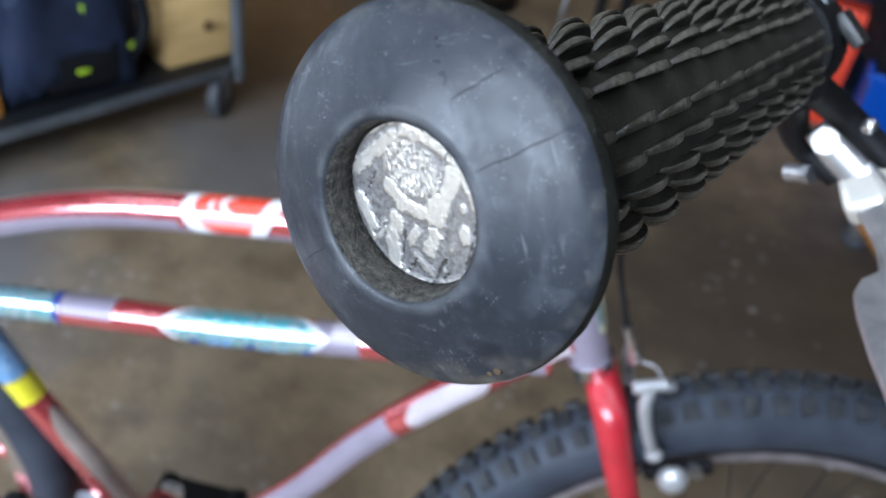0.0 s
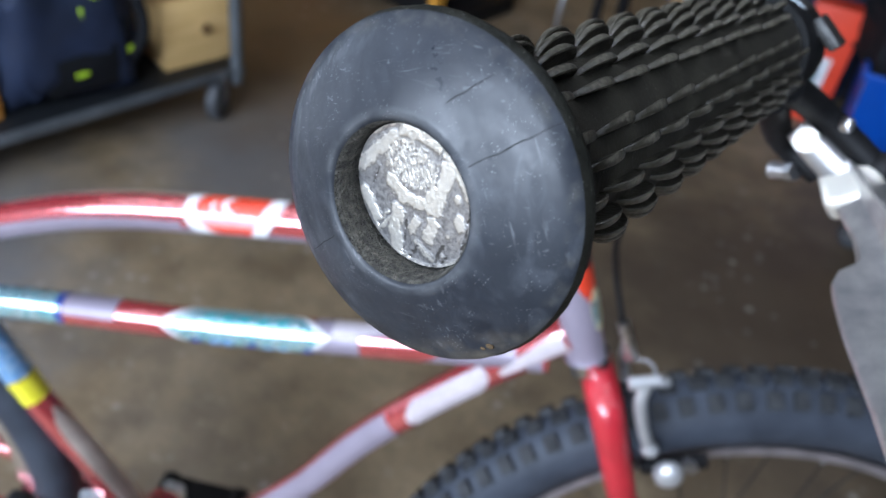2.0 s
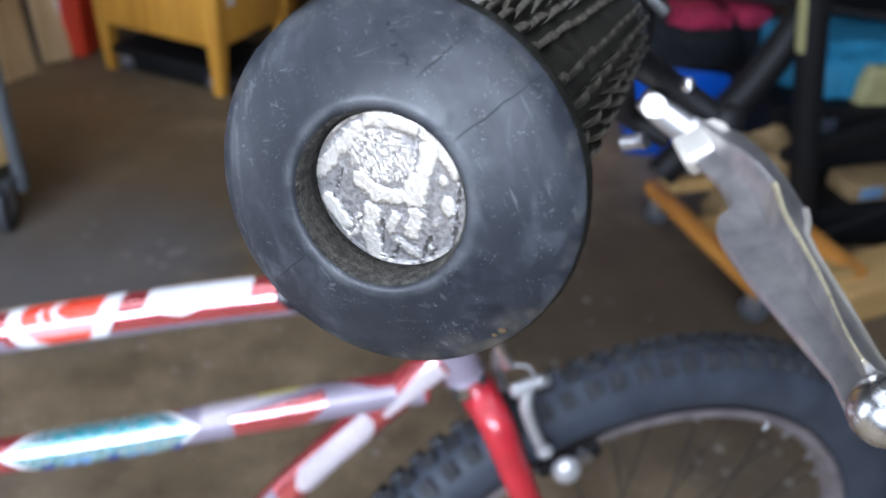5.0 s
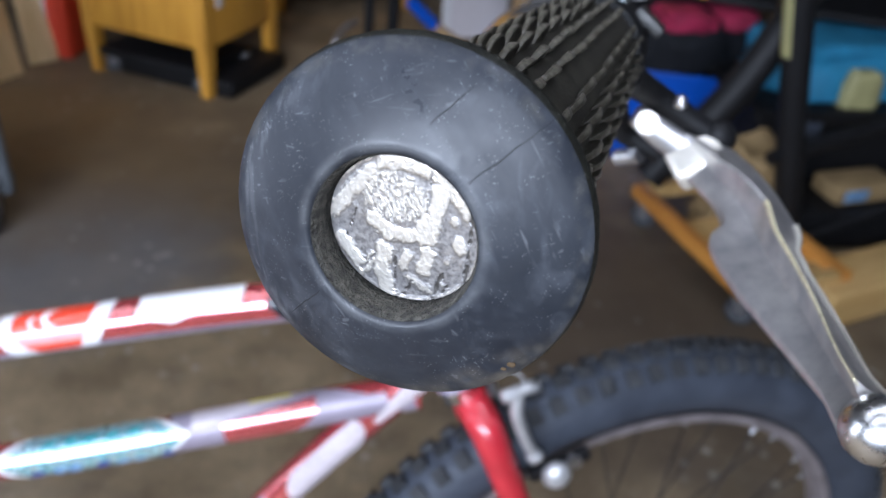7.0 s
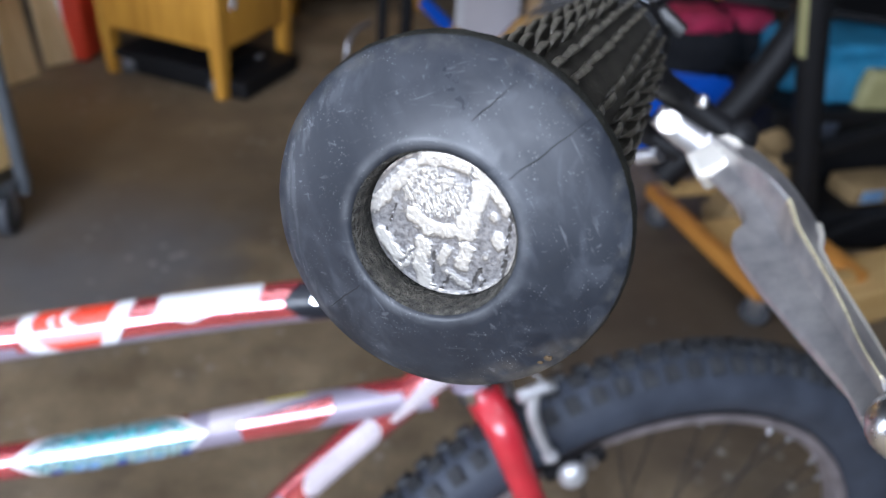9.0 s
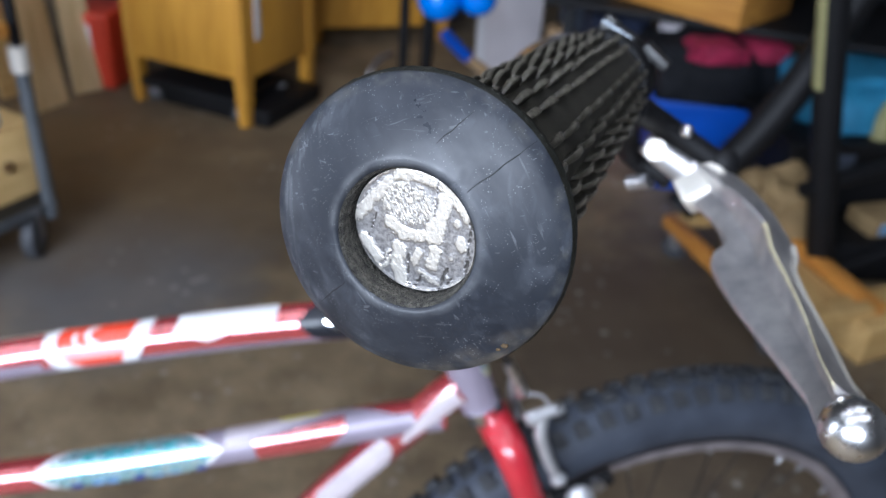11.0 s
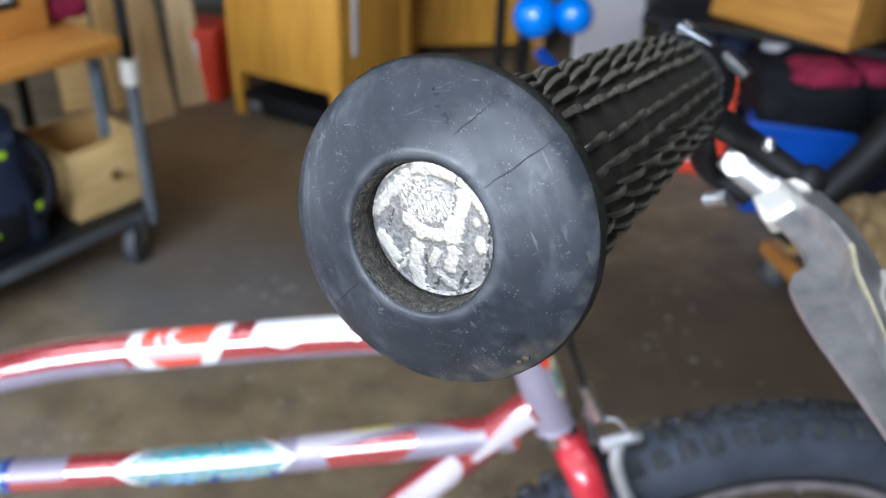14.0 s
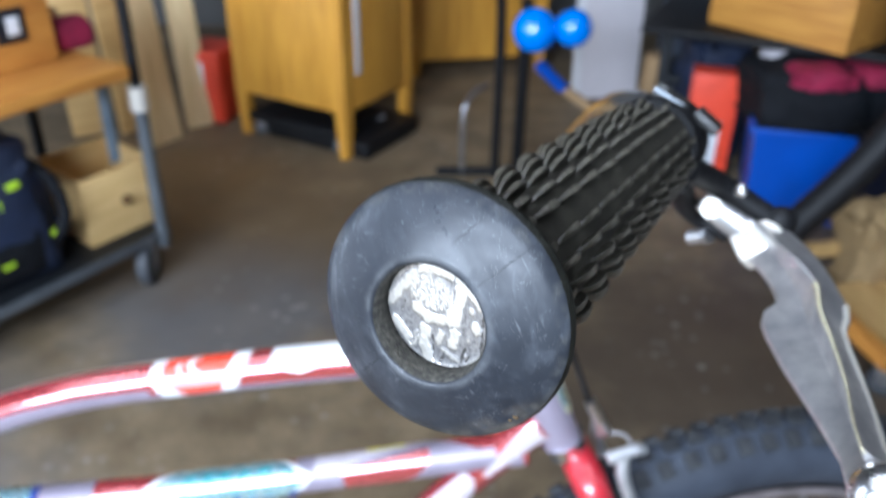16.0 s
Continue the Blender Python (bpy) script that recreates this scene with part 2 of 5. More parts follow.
def pale_edge(m, low, high, colour, amount):
    """Pale upper edges of a small piece, by the height above its foot: rim light and dust put into the colour."""
    n, l = m.node_tree.nodes, m.node_tree.links
    b = n["Principled BSDF"]
    tc, sep, r, t, g, k, x = n.new("ShaderNodeTexCoord"), n.new("ShaderNodeSeparateXYZ"), n.new("ShaderNodeMapRange"), n.new("ShaderNodeTexNoise"), n.new("ShaderNodeMapRange"), n.new("ShaderNodeMath"), n.new("ShaderNodeMix")
    l.new(tc.outputs["Object"], sep.inputs[0]); l.new(sep.outputs["Z"], r.inputs["Value"]); l.new(tc.outputs["Object"], t.inputs["Vector"])
    r.inputs["From Min"].default_value, r.inputs["From Max"].default_value, r.inputs["To Max"].default_value = low, high, amount
    t.inputs["Scale"].default_value = 900
    g.inputs["From Min"].default_value, g.inputs["From Max"].default_value = 0.35, 0.60
    l.new(t.outputs["Fac"], g.inputs["Value"])
    k.operation = "MULTIPLY"
    l.new(r.outputs["Result"], k.inputs[0]); l.new(g.outputs["Result"], k.inputs[1])
    x.data_type = "RGBA"
    x.inputs["B"].default_value = (*colour, 1)
    l.new(k.outputs[0], x.inputs["Factor"]); l.new(b.inputs["Base Color"].links[0].from_socket, x.inputs["A"])
    l.new(x.outputs["Result"], b.inputs["Base Color"])


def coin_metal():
    """Worn nickel: darker in the low parts and along the relief's edges, bright where the relief is rubbed."""
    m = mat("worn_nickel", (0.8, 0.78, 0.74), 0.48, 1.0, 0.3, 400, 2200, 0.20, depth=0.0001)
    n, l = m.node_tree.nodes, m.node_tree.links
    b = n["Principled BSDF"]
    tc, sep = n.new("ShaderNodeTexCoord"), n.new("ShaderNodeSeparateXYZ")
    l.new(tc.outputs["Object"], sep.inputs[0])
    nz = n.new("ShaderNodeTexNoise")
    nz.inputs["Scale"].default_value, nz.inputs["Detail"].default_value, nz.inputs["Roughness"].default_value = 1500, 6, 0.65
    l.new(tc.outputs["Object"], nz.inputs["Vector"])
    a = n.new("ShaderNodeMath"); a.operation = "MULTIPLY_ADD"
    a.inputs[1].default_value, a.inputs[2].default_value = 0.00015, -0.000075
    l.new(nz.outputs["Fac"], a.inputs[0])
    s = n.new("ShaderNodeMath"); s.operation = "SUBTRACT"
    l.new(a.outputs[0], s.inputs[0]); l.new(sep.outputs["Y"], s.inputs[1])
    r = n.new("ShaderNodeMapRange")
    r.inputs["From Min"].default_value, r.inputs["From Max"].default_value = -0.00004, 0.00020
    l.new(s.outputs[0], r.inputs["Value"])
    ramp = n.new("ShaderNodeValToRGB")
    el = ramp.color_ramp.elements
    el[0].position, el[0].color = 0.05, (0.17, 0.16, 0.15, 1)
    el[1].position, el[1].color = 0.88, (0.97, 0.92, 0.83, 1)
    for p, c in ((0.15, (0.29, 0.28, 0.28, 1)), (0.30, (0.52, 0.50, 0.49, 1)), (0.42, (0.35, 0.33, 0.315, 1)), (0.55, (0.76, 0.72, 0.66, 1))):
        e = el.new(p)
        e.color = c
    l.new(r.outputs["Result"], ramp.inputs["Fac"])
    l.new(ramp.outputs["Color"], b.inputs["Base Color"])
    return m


def dusty(m, scale, size, colour, amount):
    """Pale specks of dust, thicker in some places than in others."""
    n, l = m.node_tree.nodes, m.node_tree.links
    b = n["Principled BSDF"]
    tc, v, r, g, k, x = n.new("ShaderNodeTexCoord"), n.new("ShaderNodeTexVoronoi"), n.new("ShaderNodeMapRange"), n.new("ShaderNodeTexNoise"), n.new("ShaderNodeMath"), n.new("ShaderNodeMix")
    gate = n.new("ShaderNodeMapRange")
    v.inputs["Scale"].default_value, g.inputs["Scale"].default_value = scale, scale / 7
    l.new(tc.outputs["Object"], v.inputs["Vector"]); l.new(tc.outputs["Object"], g.inputs["Vector"])
    r.inputs["From Min"].default_value, r.inputs["From Max"].default_value, r.inputs["To Min"].default_value, r.inputs["To Max"].default_value = size * 0.6, size * 1.4, amount, 0.0
    gate.inputs["From Min"].default_value, gate.inputs["From Max"].default_value = 0.48, 0.62
    l.new(v.outputs["Distance"], r.inputs["Value"]); l.new(g.outputs["Fac"], gate.inputs["Value"])
    k.operation = "MULTIPLY"
    l.new(r.outputs["Result"], k.inputs[0]); l.new(gate.outputs["Result"], k.inputs[1])
    x.data_type = "RGBA"
    x.inputs["B"].default_value = (*colour, 1)
    l.new(k.outputs[0], x.inputs["Factor"]); l.new(b.inputs["Base Color"].links[0].from_socket, x.inputs["A"])
    l.new(x.outputs["Result"], b.inputs["Base Color"])


M_FLOOR = concrete()
M_WALL = mat("painted_block", (0.10, 0.097, 0.094), 0.8, 0, 0.2, 3, 60, 0.3, depth=0.004)
M_CEIL = mat("board_ceiling", (0.11, 0.107, 0.10), 0.85, 0, 0.15, 2, 50, 0.2)
M_RUBBER = rubber_face()
M_GRIP = mat("black_grip_rubber", (0.050, 0.044, 0.031), 0.40, 0, 0.7, 90, 1100, 0.6, second=(0.009, 0.008, 0.006), depth=0.0004, spec=0.62)
dusty(M_GRIP, 900, 0.14, (0.14, 0.125, 0.10), 0.7)
M_BODY = mat("dusty_grip_rubber", (0.046, 0.042, 0.031), 0.52, 0, 0.7, 120, 1100, 0.5, second=(0.026, 0.023, 0.018), depth=0.0003, spec=0.35)
dusty(M_BODY, 1000, 0.15, (0.20, 0.185, 0.155), 0.7)
M_SCALE = M_GRIP.copy()
M_SCALE.name = "pale_edged_rubber"
# scale crests: caught light and dust, both as a paler colour
pale_edge(M_SCALE, 0.0025, 0.0033, (0.150, 0.135, 0.105), 0.85)
M_EDGE = mat("dark_edge_rubber", (0.014, 0.014, 0.010), 0.55, 0, 0.7, 160, 1100, 0.6, second=(0.007, 0.007, 0.005), depth=0.0004, spec=0.35)
dusty(M_EDGE, 1200, 0.16, (0.20, 0.19, 0.16), 0.8)
M_DIRT = mat("dusty_hole_wall", (0.105, 0.098, 0.082), 0.9, 0, 0.7, 900, 2200, 0.9, second=(0.040, 0.038, 0.034), depth=0.0012, spec=0.15)
dusty(M_DIRT, 1600, 0.2, (0.13, 0.115, 0.09), 0.8)
M_CRACK = mat("crack_shade", (0.015, 0.015, 0.016), 0.9, 0, 0.2, 100, 900, 0.0)
M_CRUMB = mat("brown_crumb", (0.09, 0.055, 0.022), 0.9, 0, 0.4, 600, 2000, 0.4, depth=0.0002)
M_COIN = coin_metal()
M_RED = mat("red_frame_enamel", (0.68, 0.075, 0.085), 0.24, 0.60, 0.2, 30, 500, 0.03, coat=1.0, rvary=0.05)
# lilac stretches of the frame, and the top tube's reflected grey as colour
M_LILAC = mat("lilac_enamel_and_reflection", (0.31, 0.27, 0.335), 0.50, 0.25, 0.15, 30, 500, 0.03, coat=0.05, rvary=0.05)
M_FORK = mat("red_fork_enamel", (0.52, 0.022, 0.035), 0.42, 0.0, 0.2, 30, 500, 0.03, coat=0.25, rvary=0.05)
M_CHROME = mat("chrome", (0.78, 0.78, 0.80), 0.16, 1.0, 0.1, 40, 800, 0.03, rvary=0.06)
M_ALLOY = mat("polished_alloy", (0.80, 0.80, 0.81), 0.28, 1.0, 0.12, 50, 400, 0.0, rvary=0.04)
M_LEVER = mat("brushed_oxidised_alloy", (0.62, 0.60, 0.58), 0.32, 0.78, 0.08, 110, 1400, 0.12, second=(0.38, 0.37, 0.38), rvary=0.10, depth=0.0001)
M_BRIGHT = mat("bright_alloy", (0.78, 0.74, 0.66), 0.33, 0.45, 0.06, 60, 350, 0.0, rvary=0.03)
M_RUBBED = mat("rubbed_highlight_alloy", (0.86, 0.78, 0.54), 0.30, 0.45, 0.2, 300, 900, 0.1, second=(0.66, 0.58, 0.40), rvary=0.10, depth=0.0002)
M_CAST = mat("cast_alloy", (0.60, 0.60, 0.61), 0.45, 0.65, 0.2, 60, 500, 0.05, depth=0.0005)
M_STEEL = mat("dull_zinc", (0.50, 0.50, 0.52), 0.42, 1.0, 0.3, 60, 700, 0.1, depth=0.0005)
M_BLACK = mat("black_plastic", (0.004, 0.004, 0.005), 0.6, 0, 0.3, 50, 600, 0.08, depth=0.0005, spec=0.3)
M_TYRE = mat("tyre_rubber", (0.046, 0.054, 0.072), 0.62, 0, 0.5, 25, 260, 0.35, second=(0.028, 0.033, 0.045), depth=0.0015, spec=0.35)
M_WHITE = mat("white_vinyl", (0.80, 0.80, 0.82), 0.28, 0, 0.06, 60, 500, 0.02, coat=0.6)
M_ORANGE = mat("red_orange_vinyl", (0.75, 0.055, 0.02), 0.28, 0, 0.1, 60, 500, 0.02, coat=0.6)
M_CYAN = mat("foil_cyan_vinyl", (0.20, 0.70, 0.84), 0.26, 0.75, 0.3, 120, 500, 0.03, second=(0.70, 0.90, 0.95), coat=1.0)
M_NAVY = mat("navy_vinyl", (0.03, 0.07, 0.35), 0.28, 0.2, 0.2, 60, 400, 0.02, coat=0.5)
M_YELLOW = mat("yellow_vinyl", (0.80, 0.72, 0.03), 0.3, 0, 0.1, 50, 400, 0.02, coat=0.4)
M_BADGE = mat("black_badge", (0.01, 0.012, 0.018), 0.35, 0, 0.1, 50, 400, 0.02)
M_HONEY = wood("honey_oak", (0.60, 0.300, 0.038), (0.47, 0.215, 0.024), 0.42, "Z")
M_PINE = wood("pale_pine", (0.58, 0.38, 0.15), (0.47, 0.29, 0.10), 0.6, "X")
M_SHELF = wood("orange_pine", (0.58, 0.26, 0.05), (0.42, 0.16, 0.028), 0.45, "X")
M_LATH = wood("weathered_board", (0.80, 0.62, 0.35), (0.62, 0.44, 0.21), 0.7, "Z")
M_CARD = mat("brown_cardboard", (0.40, 0.26, 0.13), 0.85, 0, 0.25, 9, 120, 0.15)
M_PAPER = mat("kraft_paper", (0.34, 0.23, 0.105), 0.8, 0, 0.3, 14, 90, 0.3, depth=0.004)
M_CARTST = mat("blue_grey_steel", (0.17, 0.19, 0.21), 0.42, 0.5, 0.3, 14, 200, 0.1)
M_STRUT = mat("pale_blue_grey_steel", (0.26, 0.33, 0.40), 0.42, 0.3, 0.3, 14, 200, 0.1)
M_DARKST = mat("dark_steel", (0.022, 0.025, 0.029), 0.45, 0.5, 0.3, 14, 200, 0.1)
M_REDPL = mat("red_plastic", (0.80, 0.070, 0.028), 0.4, 0, 0.15, 8, 120, 0.06)
M_BLUEPL = mat("blue_plastic", (0.004, 0.072, 0.44), 0.4, 0, 0.15, 9, 150, 0.06)
M_BLUEBALL = mat("blue_lacquer", (0.0, 0.21, 0.86), 0.20, 0, 0.06, 20, 300, 0.0, coat=0.25, rvary=0.03)
M_LTBLUE = mat("light_blue_nylon", (0.022, 0.22, 0.39), 0.7, 0, 0.3, 18, 160, 0.4, depth=0.006)
M_BLKCLOTH = mat("black_nylon", (0.006, 0.007, 0.010), 0.8, 0, 0.4, 18, 220, 0.4, depth=0.005, spec=0.25)
M_NVCLOTH = mat("navy_nylon", (0.010, 0.020, 0.055), 0.7, 0, 0.4, 12, 200, 0.4, depth=0.005)
M_BLUSH = mat("pink_highlight", (0.80, 0.36, 0.36), 0.3, 0, 0.1, 60, 500, 0.02, coat=0.6)
M_TEAL = mat("teal_vinyl", (0.05, 0.42, 0.46), 0.3, 0.3, 0.2, 60, 400, 0.02, coat=0.5)
M_LATHPAINT = mat("faded_tan_paint", (0.50, 0.42, 0.36), 0.35, 0.2, 0.2, 60, 400, 0.02, coat=0.4)
M_RIM = mat("dull_pinkish_rim", (0.36, 0.32, 0.33), 0.48, 0.6, 0.35, 40, 500, 0.1, depth=0.0005)
M_WORNBLK = mat("worn_black_paint", (0.020, 0.020, 0.020), 0.45, 0.1, 0.5, 220, 900, 0.3, second=(0.035, 0.034, 0.032), depth=0.0004)
M_CREAM = mat("faded_yellow_vinyl", (0.72, 0.66, 0.30), 0.3, 0, 0.3, 90, 400, 0.02, second=(0.80, 0.80, 0.74), coat=0.4)
M_CRATE = wood("brown_orange_pine", (0.56, 0.27, 0.05), (0.40, 0.17, 0.028), 0.5, "X")
M_PLY = wood("pale_plywood", (0.74, 0.51, 0.22), (0.64, 0.42, 0.16), 0.55, "X")
M_KNOB = wood("dark_stained_knob", (0.16, 0.085, 0.03), (0.10, 0.05, 0.018), 0.5, "Z")
M_GREYRUB = mat("grey_rubber", (0.07, 0.075, 0.085), 0.6, 0, 0.3, 40, 300, 0.1)
# pale crescent sticker, and the down tube's highlight as colour
M_PALELIL = mat("pale_lilac_and_highlight", (0.70, 0.63, 0.68), 0.28, 0.2, 0.15, 30, 500, 0.03, coat=0.8, rvary=0.05)
M_LUG = mat("dusty_tread_rubber", (0.044, 0.046, 0.049), 0.75, 0, 0.5, 60, 300, 0.2, second=(0.020, 0.021, 0.023), spec=0.25)
M_SKY = mat("blue_foil", (0.06, 0.30, 0.72), 0.3, 0.4, 0.5, 160, 400, 0.02, second=(0.45, 0.65, 0.85), coat=0.5)
M_PINK = mat("crimson_cloth", (0.29, 0.008, 0.048), 0.8, 0, 0.3, 20, 200, 0.4, depth=0.005)
M_NEON = mat("neon_yellow_trim", (0.50, 0.75, 0.02), 0.6, 0, 0.2, 30, 200, 0.1)
M_PALE = mat("pale_enamel", (0.66, 0.62, 0.64), 0.45, 0, 0.12, 4, 90, 0.05)
M_SLATE = mat("slate_blue_plastic", (0.055, 0.07, 0.10), 0.5, 0, 0.3, 6, 120, 0.08)
M_KHAKI = mat("khaki_tape", (0.33, 0.31, 0.14), 0.6, 0, 0.2, 20, 200, 0.1)
M_BLACKST = mat("satin_black_tube", (0.008, 0.008, 0.009), 0.55, 0.0, 0.2, 20, 200, 0.04, spec=0.25)


# ---- mesh helpers ----
def part(name, bm, material, parent=None, label="", smooth=True, m=None, kind=""):
    me = bpy.data.meshes.new(name)
    if smooth:
        for f in bm.faces:
            f.smooth = True
    bmesh.ops.recalc_face_normals(bm, faces=bm.faces)
    bm.to_mesh(me)
    bm.free()
    me.materials.append(material)
    if smooth:
        me.set_sharp_from_angle(angle=radians(40))
    ob = new(name, me)
    if parent is not None:
        ob.parent = parent
    if m is not None:
        ob.matrix_basis = m
    return tagged(ob, label, kind=kind)


def thing(name, label, category, m=None, group=""):
    ob = new(name)
    ob.empty_display_size = 0.05
    if m is not None:
        ob.matrix_basis = m
    return tagged(ob, label, category, group)


def box(bm, c, s, bevel=0.003, rot=None, seg=2):
    g = bmesh.ops.create_cube(bm, size=1.0)
    vs = g["verts"]
    mm = Matrix.Translation(c) @ (rot.to_4x4() if rot is not None else Matrix.Identity(4)) @ Matrix.Diagonal((*s, 1))
    bmesh.ops.transform(bm, matrix=mm, verts=vs)
    if bevel:
        es = list({e for v in vs for e in v.link_edges})
        bmesh.ops.bevel(bm, geom=es, offset=bevel, segments=seg, affect="EDGES", profile=0.6)
    return bm


def cube(c, s, bevel=0.003, rot=None, seg=2):
    return box(bmesh.new(), c, s, bevel, rot, seg)


def ring_mesh(bm, rings, close_u=True, cap=True):
    """Skins a list of rings of vertices."""
    n = len(rings[0])
    vv = [[bm.verts.new(p) for p in r] for r in rings]
    for a, b in zip(vv, vv[1:]):
        for i in range(n if close_u else n - 1):
            j = (i + 1) % n
            bm.faces.new((a[i], a[j], b[j], b[i]))
    if cap and close_u:
        for r in (vv[0], vv[-1]):
            bm.faces.new(r)
    return bm


def lathe(profile, n=48, axis="Y", bm=None, cap=False):
    """Turns (radius, along) pairs about an axis."""
    bm = bm or bmesh.new()
    rings = []
    for r, y in profile:
        row = []
        for i in range(n):
            a = 2 * math.pi * i / n
            u, v = r * math.cos(a), r * math.sin(a)
            row.append({"Y": (u, y, v), "Z": (u, v, y), "X": (y, u, v)}[axis])
        rings.append(row)
    return ring_mesh(bm, rings, True, cap)


def smooth_path(pts, n=8):
    """Catmull-Rom through the points."""
    P = [Vector(p) for p in pts]
    P = [P[0] * 2 - P[1]] + P + [P[-1] * 2 - P[-2]]
    out = []
    for i in range(1, len(P) - 2):
        for k in range(n):
            t = k / n
            a, b, c, d = P[i - 1:i + 3]
            out.append(0.5 * ((2 * b) + (c - a) * t + (2 * a - 5 * b + 4 * c - d) * t * t + (3 * b - a - 3 * c + d) * t ** 3))
    out.append(P[-2])
    return out


def frames_along(path):
    out, up = [], None
    for i, p in enumerate(path):
        t = (path[min(i + 1, len(path) - 1)] - path[max(i - 1, 0)]).normalized()
        if up is None:
            up = Vector((0, 0, 1)) if abs(t.z) < 0.9 else Vector((0, 1, 0))
        side = t.cross(up).normalized()
        up = side.cross(t).normalized()
        out.append((p, side, up))
    return out


def tube(pts, r, n=16, bm=None, curved=True, steps=8, cap=True):
    """A round tube; r is one radius or one for each end."""
    path = smooth_path(pts, steps) if curved and len(pts) > 2 else [Vector(p) for p in pts]
    bm = bm or bmesh.new()
    r0, r1 = r if isinstance(r, tuple) else (r, r)
    rings = []
    for k, (p, s, u) in enumerate(frames_along(path)):
        q = r0 + (r1 - r0) * k / max(1, len(path) - 1)
        rings.append([p + q * (math.cos(a) * s + math.sin(a) * u) for a in (2 * math.pi * i / n for i in range(n))])
    return ring_mesh(bm, rings, True, cap)


def sleeve(pts, r, t0, t1, a0, a1, steps=8, shape=None, n=24, m=14):
    """A thin patch that lies on a tube, from t0 to t1 along it and a0 to a1 degrees round it. shape(s) narrows it along its length."""
    path = smooth_path(pts, steps) if len(pts) > 2 else [Vector(pts[0]).lerp(Vector(pts[1]), k / 20) for k in range(21)]
    fr = frames_along(path)
    L = len(fr) - 1
    bm = bmesh.new()
    rows = []
    for i in range(n + 1):
        s = i / n
        f = (t0 + (t1 - t0) * s) * L
        k = min(int(f), L - 1)
        w = f - k
        p = fr[k][0].lerp(fr[k + 1][0], w)
        sd, up = fr[k][1].lerp(fr[k + 1][1], w).normalized(), fr[k][2].lerp(fr[k + 1][2], w).normalized()
        lo, hi = (a0, a1) if shape is None else shape(s)
        rows.append([p + r * (math.cos(radians(a)) * sd + math.sin(radians(a)) * up) for a in (lo + (hi - lo) * j / m for j in range(m + 1))])
    return ring_mesh(bm, rows, False, False)


def ball(c, r, bm=None, u=24, v=14, s=(1, 1, 1)):
    bm = bm or bmesh.new()
    bmesh.ops.create_uvsphere(bm, u_segments=u, v_segments=v, radius=r, matrix=Matrix.Translation(c) @ Matrix.Diagonal((*s, 1)))
    return bm


def lumpy(c, s, amp=0.12, freq=6.0, sub=4, flat=True, seed=0.0):
    """A soft bag-like body with folds, flattened below."""
    bm = bmesh.new()
    bmesh.ops.create_icosphere(bm, subdivisions=sub, radius=1.0)
    for v in bm.verts:
        d = v.co.normalized()
        q = Vector([math.copysign(abs(k) ** 0.55, k) for k in d])
        k = 1 + amp * noise.noise(d * freq * 0.4 + Vector((seed, 0, 0))) + amp * 0.5 * noise.noise(d * freq + Vector((seed, 3, 1)))
        v.co = Vector((q.x * s[0] * k, q.y * s[1] * k, q.z * s[2] * k))
        if flat and v.co.z < -s[2] * 0.8:
            v.co.z = -s[2] * 0.8
        v.co += Vector(c)
    return bm


# ---- setting ----
def structure(name, bm, material, label):
    ob = part(name, bm, material, smooth=False)
    return tagged(ob, label, "", "", "structure")


X0, X1, Y0, Y1, H = -3.4, 2.7, -2.45, 3.9, 2.9
structure("floor", cube(((X0 + X1) / 2, (Y0 + Y1) / 2, -0.05), (X1 - X0 + 0.4, Y1 - Y0 + 0.4, 0.1), 0), M_FLOOR, "worn stained concrete garage floor")
structure("ceiling", cube(((X0 + X1) / 2, (Y0 + Y1) / 2, H + 0.06), (X1 - X0 + 0.4, Y1 - Y0 + 0.4, 0.12), 0), M_CEIL, "plain pale board ceiling")
structure("wall_north", cube(((X0 + X1) / 2, Y1 + 0.1, H / 2), (X1 - X0 + 0.4, 0.2, H), 0), M_WALL, "plain painted block wall behind the storage")
bm = bmesh.new()
for a, b, z0, z1 in ((Y0, DOOR_Y - DOOR_W / 2, 0, H), (DOOR_Y + DOOR_W / 2, Y1, 0, H), (DOOR_Y - DOOR_W / 2, DOOR_Y + DOOR_W / 2, DOOR_H, H)):
    box(bm, (X0 - 0.1, (a + b) / 2, (z0 + z1) / 2), (0.2, b - a, z1 - z0), 0)
structure("wall_west", bm, M_WALL, "plain painted block wall with an open side door")
structure("wall_east", cube((X1 + 0.1, (Y0 + Y1) / 2, H / 2), (0.2, Y1 - Y0, H), 0), M_WALL, "plain painted block wall")
bm = bmesh.new()
edges = [X0 - 0.2] + [v for b in BAYS for v in (b - BAY_W / 2, b + BAY_W / 2)] + [X1 + 0.2]
for a, b in zip(edges[::2], edges[1::2]):
    box(bm, ((a + b) / 2, Y0 - 0.1, BAY_Z), (b - a, 0.2, BAY_H), 0)
low, high = BAY_Z - BAY_H / 2, BAY_Z + BAY_H / 2
box(bm, ((X0 + X1) / 2, Y0 - 0.1, low / 2), (X1 - X0 + 0.4, 0.2, low), 0)
box(bm, ((X0 + X1) / 2, Y0 - 0.1, (high + H) / 2), (X1 - X0 + 0.4, 0.2, H - high), 0)
structure("wall_south", bm, M_WALL, "painted wall with four tall open bays to daylight")

